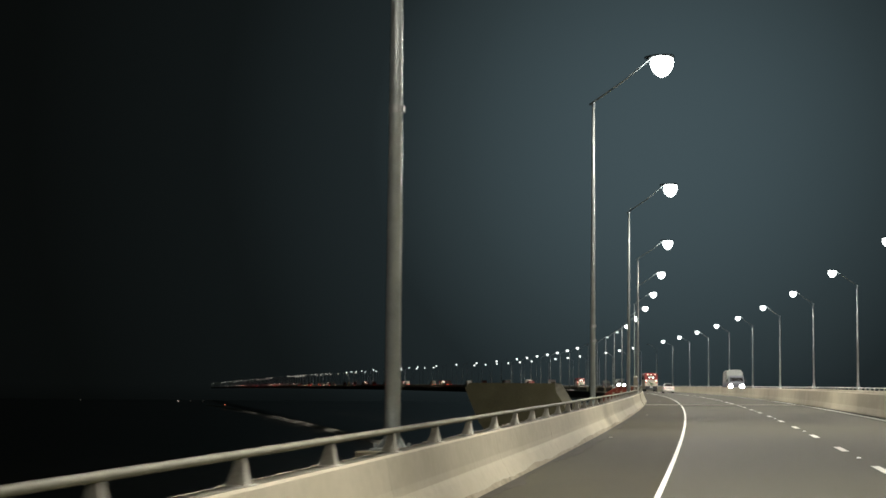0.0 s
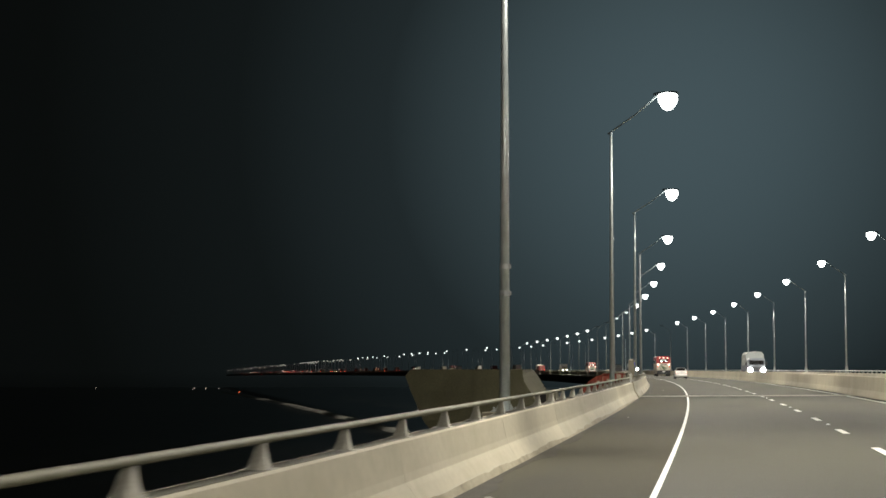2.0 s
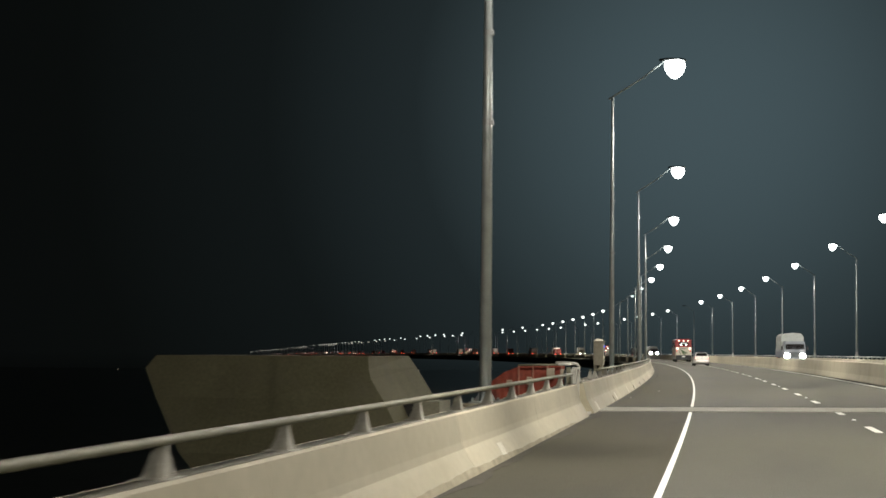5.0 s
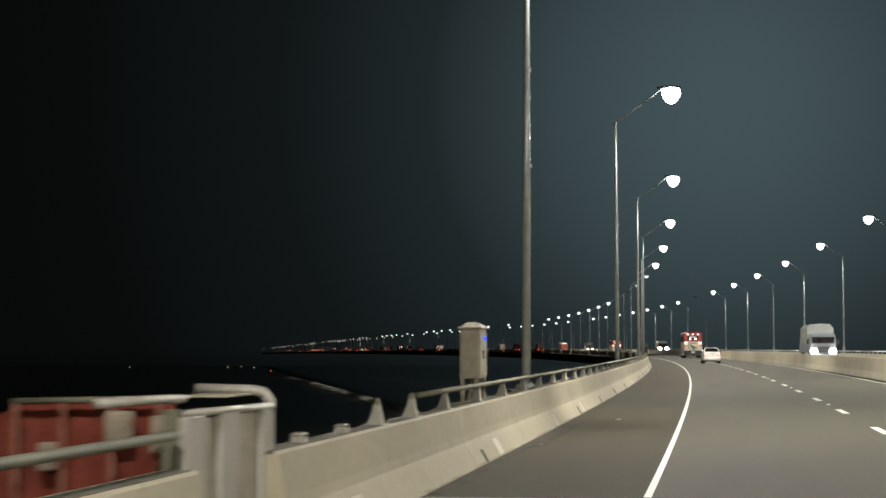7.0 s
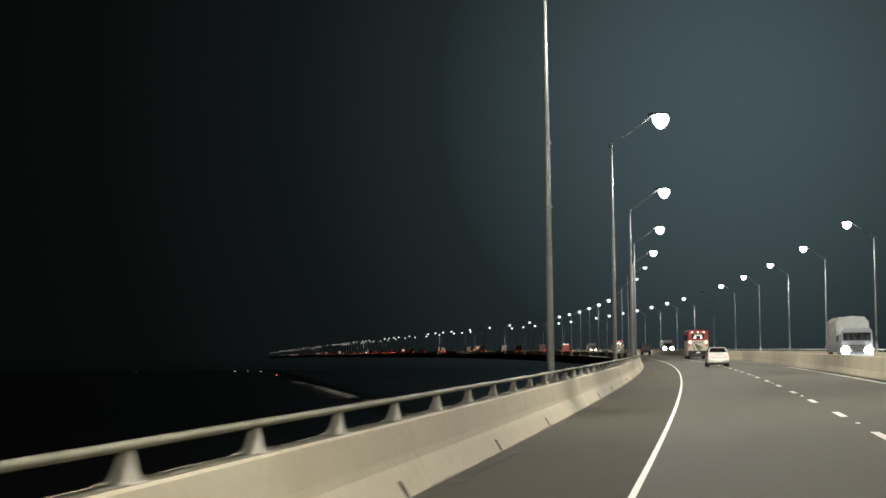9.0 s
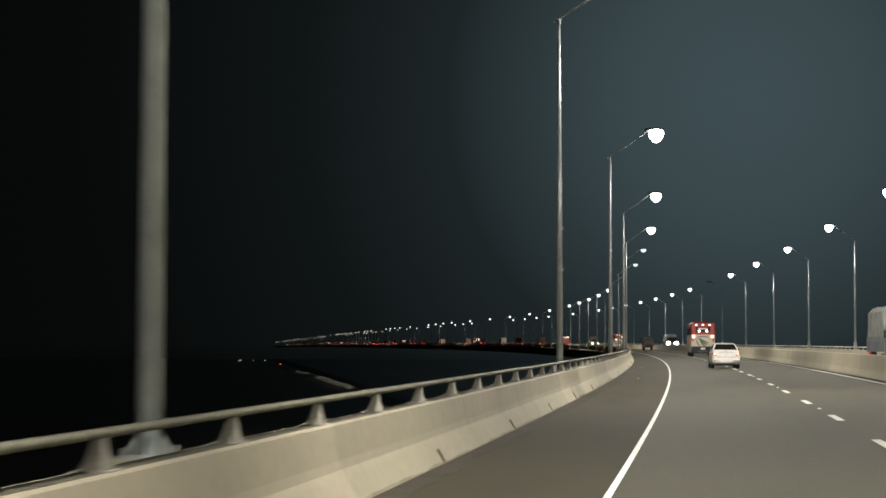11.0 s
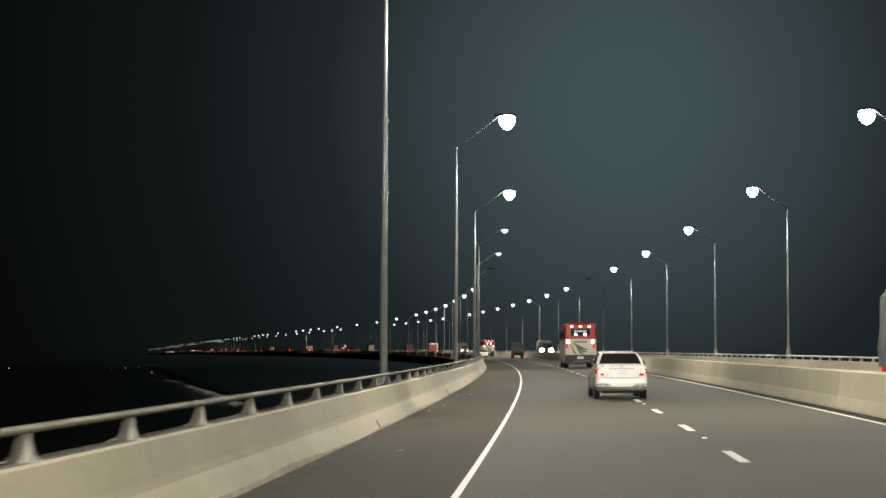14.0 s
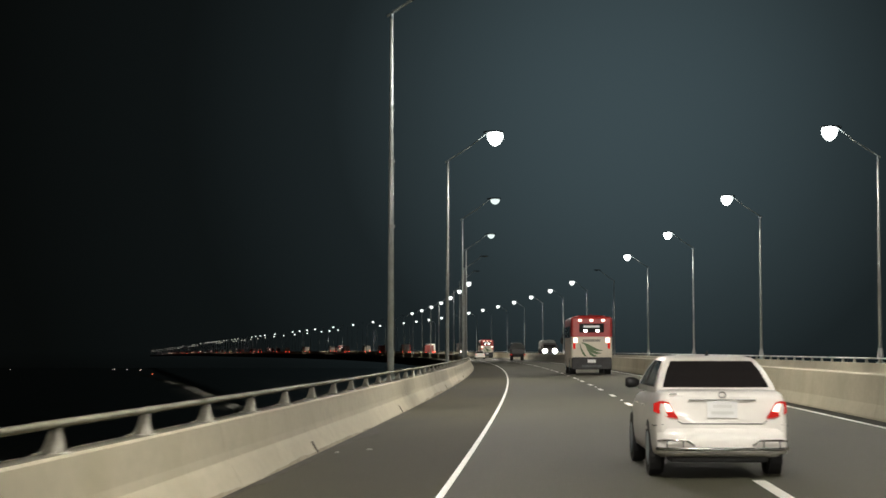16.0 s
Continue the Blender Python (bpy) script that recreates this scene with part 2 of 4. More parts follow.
# dark band with a wavy edge along the foot of the median
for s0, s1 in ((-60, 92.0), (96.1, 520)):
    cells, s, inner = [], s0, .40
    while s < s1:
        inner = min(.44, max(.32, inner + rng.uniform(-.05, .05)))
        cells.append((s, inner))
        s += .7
    tagged(part("foot_band", loft(bmesh.new(), [[W(s, 7.36, .003), W(s, 7.36, .0065), W(s, 7.36 - w / 2, .0065), W(s, 7.36 - w, .004), W(s, 7.36 - w, .003)] for s, w in cells]), FOOT_DARK),
           "dark band along the median's foot", "dirt", kind="stuff")

# expansion joint across the deck
joint = part("expansion_joint", along(bmesh.new(), [(EDGE_L - .2, -.1), (EDGE_L - .2, .010), (mirror(EDGE_L - .2), .010), (mirror(EDGE_L - .2), -.1)], JOINT0, JOINT1), JOINT_STEEL)
tagged(joint, "pale worn steel expansion joint across the road", "expansion joint", kind="structure")
for s in (JOINT0 + .05, JOINT1 - .12):
    part("joint_seal", along(bmesh.new(), [(EDGE_L, .0), (EDGE_L, .016), (mirror(EDGE_L), .016), (mirror(EDGE_L), .0)], s, s + .07), RUBBER, joint)

# ---- parapets, median, rails ----
PARAPET = [(-3.323, 0), (-3.345, .033), (-3.481, .262), (-3.525, .328), (-3.552, .415), (-3.623, .754), (-3.645, .776), (-3.885, .776), (-3.905, .755), (-3.93, -.34), (-4.7, -.34), (-4.7, -.5), (-3.323, -.5)]


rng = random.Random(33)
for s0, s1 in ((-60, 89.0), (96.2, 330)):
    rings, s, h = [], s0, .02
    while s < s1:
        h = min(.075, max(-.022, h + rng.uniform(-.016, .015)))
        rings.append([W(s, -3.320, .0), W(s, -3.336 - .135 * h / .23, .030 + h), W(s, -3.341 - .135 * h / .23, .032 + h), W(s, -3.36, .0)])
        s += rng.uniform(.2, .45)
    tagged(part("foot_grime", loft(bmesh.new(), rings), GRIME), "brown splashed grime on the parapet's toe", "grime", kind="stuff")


def side_outline(outline, right):
    return [(mirror(a), z) for a, z in outline] if right else outline


def parapet(name, right, s0, s1, label):
    """A cast parapet: near the carriageway in panels of 9 m, further off in one run."""
    ob = new(name)
    outline, a = side_outline(PARAPET, right), s0
    while a < min(s1, 330) - .01:
        b = min(a + 9, s1)
        part("parapet_panel", along(bmesh.new(), outline, a + .003, b - .003), CONCRETE, ob)
        a = b
    if a < s1:
        part("far_parapet", along(bmesh.new(), outline, a, s1), CONCRETE, ob)
    return tagged(ob, label, "parapet", "bridge parapets", "structure")


par_a = parapet("wall_parapet", False, DECK0, 89.1, "pale cast concrete bridge parapet with sloped foot")
par_b = parapet("wall_parapet", False, 91.1, DECK1, "pale cast concrete bridge parapet with sloped foot")
for par, s0, s1 in ((par_a, DECK0, 89.1), (par_b, 91.1, 1500)):
    part("coping_strip", along(bmesh.new(), [(-3.657, .755), (-3.657, .7805), (-3.845, .7805), (-3.845, .755)], s0, s1), TOP_STRIP, par, "dark strip along the parapet's top")
parapet("wall_parapet", True, DECK0, 89.1, "pale cast concrete outer parapet across the road")
parapet("wall_parapet", True, 91.1, DECK1, "pale cast concrete outer parapet across the road")

MED = 7.673                     # middle of the barrier
MEDIAN = [(MED + k * w, z) for k, w, z in ((-1, .306, -.1), (-1, .306, .055), (-1, .22, .33), (-1, .158, .951), (-1, .142, .973), (1, .142, .973), (1, .158, .951), (1, .22, .33), (1, .306, .055), (1, .306, -.1))]
s, k = DECK0, 0
rng = random.Random(4)
med = new("median_barrier")
tagged(med, "stained concrete median barrier between the carriageways", "barrier", kind="structure")
while s < 700:
    part("barrier_panel", along(bmesh.new(), [(a, z + rng.uniform(-.004, .004)) for a, z in MEDIAN], s + .012, s + 12.488), CONCRETE, med)
    s += 12.5
part("far_barrier", along(bmesh.new(), MEDIAN, s, DECK1), CONCRETE, med)

# rail posts: cast steel brackets with a broad foot
POST_Z, RAIL_Z, RAIL_A = .771, 1.014, -3.76


def post_mesh():
    bm = bmesh.new()
    box(bm, -.135, .115, -.15, .15, 0, .016, .004)
    rings = [[(x0, y0, z) for x0, y0 in ((-.095 * q, -.09 * q), (.09 * q ** .4 - .02, -.09 * q), (.09 * q ** .4 - .02, .09 * q), (-.095 * q, .09 * q))]
             for z, q in ((.016, 1), (.04, .88), (.08, .70), (.12, .55), (.16, .44), (.215, .36))]
    loft(bm, rings)
    for y in (-.11, .11):
        tube(bm, [(.065, y, .012), (.065, y, .035)], .012, 6)
    return bm


POST_STEEL = noisy("post_steel", (.32, .31, .26), (.41, .395, .335), 4, 40, .6, .05, .08, ((.28, .26, .2), 5, .4))
# far rail is whitened: oncoming headlamp light on it is put into the colour
RAIL_LIT = noisy("lit_rail_steel", (.78, .78, .74), (.86, .86, .82), 3, 50, .4, 0, .03)


def rail_side(right, s0, s1, posts0, label, step=3.0):
    thing = new("guard_rail")
    tagged(thing, label, "guard rail", "bridge guard rails")
    a = mirror(RAIL_A) if right else RAIL_A
    sts = stations(s0, s1)
    part("rail_tube", loft(bmesh.new(), [[W(s, a + .052 * math.cos(k * math.pi / 6), RAIL_Z + .035 * math.sin(k * math.pi / 6)) for k in range(12)] for s in sts]), RAIL_LIT if right else RAIL_STEEL, thing, smooth=True)
    me, far, s = None, bmesh.new(), posts0
    count = 0
    while s < s1 - (2.0 if s1 < 100 else 0):
        m = spot_on_road(s, a, POST_Z)
        if s < 430 and count < 150 and not right:
            if me is None:
                ob = part("rail_post", post_mesh(), POST_STEEL, thing)
                me, ob.matrix_local = ob.data, m
            else:
                shared("rail_post", me, thing, m)
            count += 1
        elif s < (1100 if not right else 620):
            q = [m @ Vector(p) for p in ((-.07, -.12, 0), (.07, -.12, 0), (.07, .12, 0), (-.07, .12, 0), (-.04, -.065, .21), (.04, -.065, .21), (.04, .065, .21), (-.04, .065, .21))]
            loft(far, [q[:4], q[4:]])
        s += step
    if len(far.verts):
        tagged(part("far_post", far, POST_STEEL, thing), kind="stuff")
    else:
        far.free()
    return thing


POST_STEP, POST_PHASE = 3.0, 1.967
rail_side(False, DECK0, 89.0, POST_PHASE - POST_STEP * 40, "round steel guard rail on cast posts along the parapet")
rail_side(False, 98.1, DECK1, 99.957, "round steel guard rail on cast posts along the parapet")
rail_side(True, DECK0, 89.0, POST_PHASE - POST_STEP * 40, "round steel guard rail on the far outer parapet")
rail_side(True, 97.4, DECK1, POST_PHASE + POST_STEP * 35, "round steel guard rail on the far outer parapet")
# broken stubs of posts on the parapet's end
for s in (92.3, 93.95):
    bm = bmesh.new()
    loft(bm, [[(x * q, y * q, z) for x, y in ((-.07, -.06), (.05, -.08), (.07, .06), (-.06, .07))] for z, q in ((-.005, 1), (.03, .85), (.05, .8), (.07, .9), (.085, .6))])
    ob = part("post_stub", bm, POST_STEEL)
    ob.matrix_basis = spot_on_road(s, RAIL_A, POST_Z + .01)
    tagged(ob, "pale broken stub of a rail post", "post stub", "broken post stubs")
# two bare posts where the rail is left open at the joint
for s in (95.6, 97.6):
    p = new("bare_rail_post")
    p.matrix_basis = spot_on_road(s, RAIL_A, POST_Z)
    bm = post_mesh()
    part("post_body", bm, POST_STEEL, p)
    bm = bmesh.new()
    loft(bm, [[(x, y, z) for x, y in ((-.025 * q, -.03 * q), (.035 * q, -.03 * q), (.035 * q, .03 * q), (-.025 * q, .03 * q))] for z, q in ((.195, 1), (.25, .9), (.285, .6))])
    part("post_cap", bm, RAIL_STEEL, p)
    tagged(p, "cast steel rail post standing without its rail", "rail post", "bare posts at the joint")


# ---- street lamps ----
POLE_A, POLE_Z, LAMP_A, LAMP_Z, POLE_TOP = -4.02, .735, -1.62, 11.64, 10.42    # lamp and top above the base


def lamp_post(lens_mat, label):
    """Built at its base, arm towards +x."""
    lp = new("street_lamp")
    tagged(lp, label, "street lamp", "street lamps of the bridge")
    bm = bmesh.new()
    box(bm, -.34, .34, -.36, .36, -.95, .0, .02)
    part("pedestal", bm, CONCRETE, lp, "concrete pedestal at the deck's edge")
    bm = bmesh.new()
    box(bm, -.21, .21, -.21, .21, 0, .03, .005)
    for x in (-.16, .16):
        for y in (-.16, .16):
            tube(bm, [(x, y, .02), (x, y, .09)], .02, 6)
    for k in range(4):
        c, s = round(math.cos(k * math.pi / 2)), round(math.sin(k * math.pi / 2))
        loft(bm, [[(c * .09 - s * w, s * .09 + c * w, .03), (c * .19 - s * w, s * .19 + c * w, .03), (c * .09 - s * w, s * .09 + c * w, .19)] for w in (-.008, .008)])
    part("base_plate", bm, POLE_STEEL, lp)
    top = POLE_TOP - .02
    part("pole", tube(bmesh.new(), [(0, 0, .02), (0, 0, top * .5), (0, 0, top)], [.100, .076, .044], 14), POLE_STEEL, lp, smooth=True)
    bm = bmesh.new()
    tube(bm, [(0, 0, top - .10), (0, 0, top + .06)], .056, 14)
    part("collar", bm, GALV, lp)
    x1, z1 = LAMP_A - POLE_A, LAMP_Z + .29
    part("arm", tube(bmesh.new(), [(-.14, 0, top - .02), (x1 * .45, 0, top + (z1 - top) * .5), (x1 * .86, 0, z1 + .01)], [.036, .031, .026], 10), POLE_STEEL, lp, smooth=True)
    bm = bmesh.new()
    cx = x1 - .05
    rings = []
    for u, w, h in ((-.55, .05, .04), (-.44, .16, .06), (-.2, .30, .08), (.2, .32, .085), (.42, .22, .06), (.47, .08, .03)):
        rings.append([(cx + u, w * math.cos(k * math.pi / 6), z1 + (h if math.sin(k * math.pi / 6) > 0 else .05) * math.sin(k * math.pi / 6)) for k in range(12)])
    loft(bm, rings)
    head = part("lamp_head", bm, LAMP_BODY, lp, smooth=True)
    # lit lens drawn oversized: the lamp's glare is put into its shape
    bm = bmesh.new()
    rings = []
    deep = .16 if lens_mat is LAMP_OFF else .6 if lens_mat is LAMP_DIM else 1
    for z, q in ((.0, .84), (-.10, .98), (-.22, 1.03), (-.36, .95), (-.51, .75), (-.63, .47), (-.70, .15)):
        w = q * (.55 + .45 * deep)
        rings.append([(cx + .05 + .40 * w * math.cos(k * math.pi / 7), .35 * w * math.sin(k * math.pi / 7), z1 + z * deep) for k in range(14)])
    loft(bm, rings)
    part("lens", bm, lens_mat, head, smooth=True)
    return lp


lamp_on = lamp_post(LAMP_ON, "tall galvanised street lamp with its white lamp lit")
lamp_far = lamp_post(LAMP_FAR, "distant galvanised street lamp with its white lamp lit")
lamp_farthest = lamp_post(LAMP_FARTHEST, "distant galvanised street lamp with its white lamp lit")
lamp_dim = lamp_post(LAMP_DIM, "tall galvanised street lamp with a dim lamp")
lamp_off = lamp_post(LAMP_OFF, "tall galvanised street lamp that is out")
# poles that stand off the even spacing: metres along, metres across
OFF = {("L", 0): (.38, 0), ("L", 1): (.42, -.04), ("L", 2): (.55, 0), ("L", 3): (-.6, 0), ("L", 4): (-.3, 0), ("L", 5): (-.55, 0), ("L", 6): (-.37, 0), ("L", 7): (.1, 0)}
STRAPS = {("L", 5): (3.57, 4.80), ("L", 1): (2.8, 3.3), ("L", 6): (5.3, 7.1)}
STRAP = noisy("pale_strap_steel", (.50, .52, .52), (.60, .61, .60), 6, 50, .35, .1, .03)
OUT = {("L", 11), ("L", 12), ("R", 12)}
DIM = {("L", 9), ("L", 10)}
rng = random.Random(11)
for side in ("L", "R"):
    n = -1
    while n * 37.5 < DECK1 - 100:
        s = n * 37.5
        ds, da = OFF.get((side, n), (0, 0))
        if side == "L":
            m = spot_on_road(s + ds, POLE_A + da, POLE_Z)
        else:
            m = spot_on_road(s, mirror(POLE_A), POLE_Z) @ pose(0, 0, 0, 0, 0, 180)
        m = Matrix.Translation(m.translation) @ pose(0, 0, 0, 0, 0, heading(s) + (-math.degrees(math.atan(min(ds, 1.0) / 2.4)) if side == "L" else 180)) @ pose(0, 0, 0, rng.uniform(-.25, .25), rng.uniform(-.2, .2), 0)
        src = lamp_off if (side, n) in OUT or (n > 19 and rng.random() < (.3 if n < 42 else .5 if n < 60 else .72)) else lamp_dim if (side, n) in DIM else lamp_on if n < 12 else lamp_far if n < 42 else lamp_farthest
        lamp = copy_thing(src, m)
        # added pale sleeve: the bright light on the base flange, put into shape and colour
        if side == "R" and n <= 16:
            part("lit_base_sleeve", tube(bmesh.new(), [(0, 0, .30), (0, 0, .62), (0, 0, .78)], [.17, .14, .105], 14), STRAP, lamp, "added pale sleeve standing for the lit pole base")
        # pale steel straps round the near poles
        if n <= 12:
            for z in STRAPS.get((side, n), (rng.uniform(4.6, 5.4), rng.uniform(6.6, 7.4))):
                r = float(np.interp(z, [.6, 5.8, 11], [.100, .076, .044]))
                bm = bmesh.new()
                tube(bm, [(0, 0, z - .65), (0, 0, z - .55)], r + .005, 14)
                box(bm, r - .01, r + .03, -.025, .025, z - .64, z - .56, .006)
                part("strap", bm, STRAP, lamp, "pale steel strap")
        far_step = n > 24
        if src is not lamp_off and (n <= 24 or (side == "L" and n <= 74 and n % 3 == 0)):
            head = m @ Matrix.Translation((LAMP_A - POLE_A, 0, LAMP_Z - .46))
            # near lamps throw light up and down the road, as two-sided road optics do, and a little straight down and onto their poles
            for tilt in ((-44, 0, 44) if n <= 15 else (0,)):
                li = bpy.data.lights.new("street_light", "SPOT")
                li.energy = LAMP_W * (.35 if src is lamp_dim else 2.5 if far_step else 1) * (.76 if tilt else .12 if n <= 15 else 1)
                li.color, li.spot_size, li.spot_blend, li.shadow_soft_size = LAMP_TINT, radians(118 if tilt else 168 if n <= 15 else 120 if not far_step else 150), .75, .25
                lo = new("street_light", li)
                lo.matrix_world = head @ pose(0, 0, 0, 0, 4 if n <= 15 and not tilt else -29, 0) @ pose(0, 0, 0, tilt, 0, 0)
        n += 1
for o in (lamp_on, lamp_far, lamp_farthest, lamp_dim, lamp_off):
    for c in list(o.children_recursive):
        bpy.data.objects.remove(c)
    bpy.data.objects.remove(o)


# ---- vehicles: built with the rear at y = 0 on the ground, front towards +y ----
def car_paint(name, c, rough=.3, metal=0.0):
    m = noisy(name, tuple(v * .93 for v in c), c, 1.5, 30, rough, metal, 0, (tuple(v * .72 for v in c), 2.2, .35), .12)
    b = m.node_tree.nodes["Principled BSDF"]
    b.inputs["Coat Weight"].default_value, b.inputs["Coat Roughness"].default_value = .6, .12
    return m


WHITE_PAINT = car_paint("white_car_paint", (.92, .89, .84))
RED_PAINT = car_paint("red_bus_paint", (.38, .022, .02), .4)
CREAM_PAINT = car_paint("cream_bus_paint", (.68, .62, .50), .45)
GREEN_PAINT = car_paint("green_stripe_paint", (.10, .16, .07), .5)
DARK_PAINT = car_paint("dark_car_paint", (.05, .05, .055), .35)
BLUE_PAINT = car_paint("blue_grey_truck_paint", (.20, .22, .255), .5)
TARP = noisy("grey_tarpaulin", (.20, .22, .21), (.29, .31, .30), .9, 9, .85, 0, .8, ((.13, .14, .13), 1.5, .6), .3)
CHROME = noisy("chrome", (.62, .62, .62), (.75, .75, .75), 4, 40, .18, 1.0, 0)
BLACK_PLASTIC = noisy("black_plastic", (.015, .015, .016), (.028, .028, .03), 5, 50, .5, 0, .05)
PLATE = noisy("number_plate_white", (.86, .86, .85), (.9, .9, .89), 9, 60, .45, 0, 0)
PLATE_BAR = noisy("plate_mark", (.72, .72, .70), (.77, .77, .75), 9, 60, .6, 0, 0)
GLASS_DARK, gn_, gl_, gb_ = material("tinted_glass", .07, 0)
gb_.inputs["Base Color"].default_value = (.018, .016, .016, 1)
gb_.inputs["IOR"].default_value = 1.5
TAIL_RED = glowing("tail_lamp_red", (1.0, .045, .035), .6)
TAIL_HOT = glowing("tail_lamp_bulb", (1.0, .62, .50), 4.0)
HEAD = glowing("headlamp_beam", (1.0, .97, .86), 160.0)
HEAD_FULL = glowing("headlamp_full_beam", (1.0, .98, .93), 320.0)
HEAD_SOFT = glowing("headlamp_far", (1.0, .95, .85), 12.0)
RED_LENS = noisy("red_lens", (.45, .02, .02), (.55, .03, .03), 6, 40, .15, 0, 0)
TAIL_FAR = glowing("tail_lamp_far", (1.0, .07, .04), 14.0)
BLUE_BEACON = glowing("blue_beacon", (.10, .16, 1.0), 5.0)


def rounded(y0, y1, hw, z, r, n=4):
    """A rectangle with rounded corners in plan."""
    out = []
    for cx, cy, a0 in ((hw - r, y1 - r, 0), (-hw + r, y1 - r, 90), (-hw + r, y0 + r, 180), (hw - r, y0 + r, 270)):
        for k in range(n + 1):
            a = radians(a0 + 90 * k / n)
            out.append((cx + r * math.cos(a), cy + r * math.sin(a), z))
    return out


def wheel(parent, x, y, r, w, side):
    """A wheel whose outer face is at x; side is +1 for the right."""
    bm = bmesh.new()
    n, rings = 22, []
    for dx, q in ((0.0, .66), (0.0, .90), (-.015, .97), (-.05, 1.0), (-w + .05, 1.0), (-w + .01, .96), (-w, .7)):
        rings.append([(x + side * dx, y + q * r * math.cos(k * 2 * math.pi / n), r + q * r * math.sin(k * 2 * math.pi / n)) for k in range(n)])
    loft(bm, rings)
    tyre = part("wheel", bm, RUBBER, parent, smooth=True)
    bm = bmesh.new()
    rings = []
    for dx, q in ((.004, .66), (-.02, .60), (-.03, .30), (.0, .22), (.004, .05)):
        rings.append([(x + side * dx, y + q * r * math.cos(k * 2 * math.pi / n), r + q * r * math.sin(k * 2 * math.pi / n)) for k in range(n)])
    loft(bm, rings)
    for k in range(5):
        a = k * 2 * math.pi / 5
        c, s = math.cos(a), math.sin(a)
        loft(bm, [[(x + side * .006, y + r * (q * c - w2 * s), r + r * (q * s + w2 * c)) for q, w2 in ((.2, -.09), (.62, -.06), (.62, .06), (.2, .09))],
                  [(x - side * .02, y + r * (q * c - w2 * s), r + r * (q * s + w2 * c)) for q, w2 in ((.2, -.09), (.62, -.06), (.62, .06), (.2, .09))]])
    part("rim", bm, GALV, tyre)


def number_plate(parent, y, z, w=.34, h=.14, out=-1):
    bm = bmesh.new()
    box(bm, -w / 2, w / 2, min(y, y + out * .012), max(y, y + out * .012), z - h / 2, z + h / 2, .003)
    pl = part("number_plate", bm, PLATE, parent, "white number plate")
    bm = bmesh.new()
    for zz, ww in ((z + h * .2, .62), (z - h * .2, .75)):
        box(bm, -w * ww / 2, w * ww / 2, min(y + out * .012, y + out * .016), max(y + out * .012, y + out * .016), zz - h * .09, zz + h * .09)
    part("plate_bar", bm, PLATE_BAR, pl)


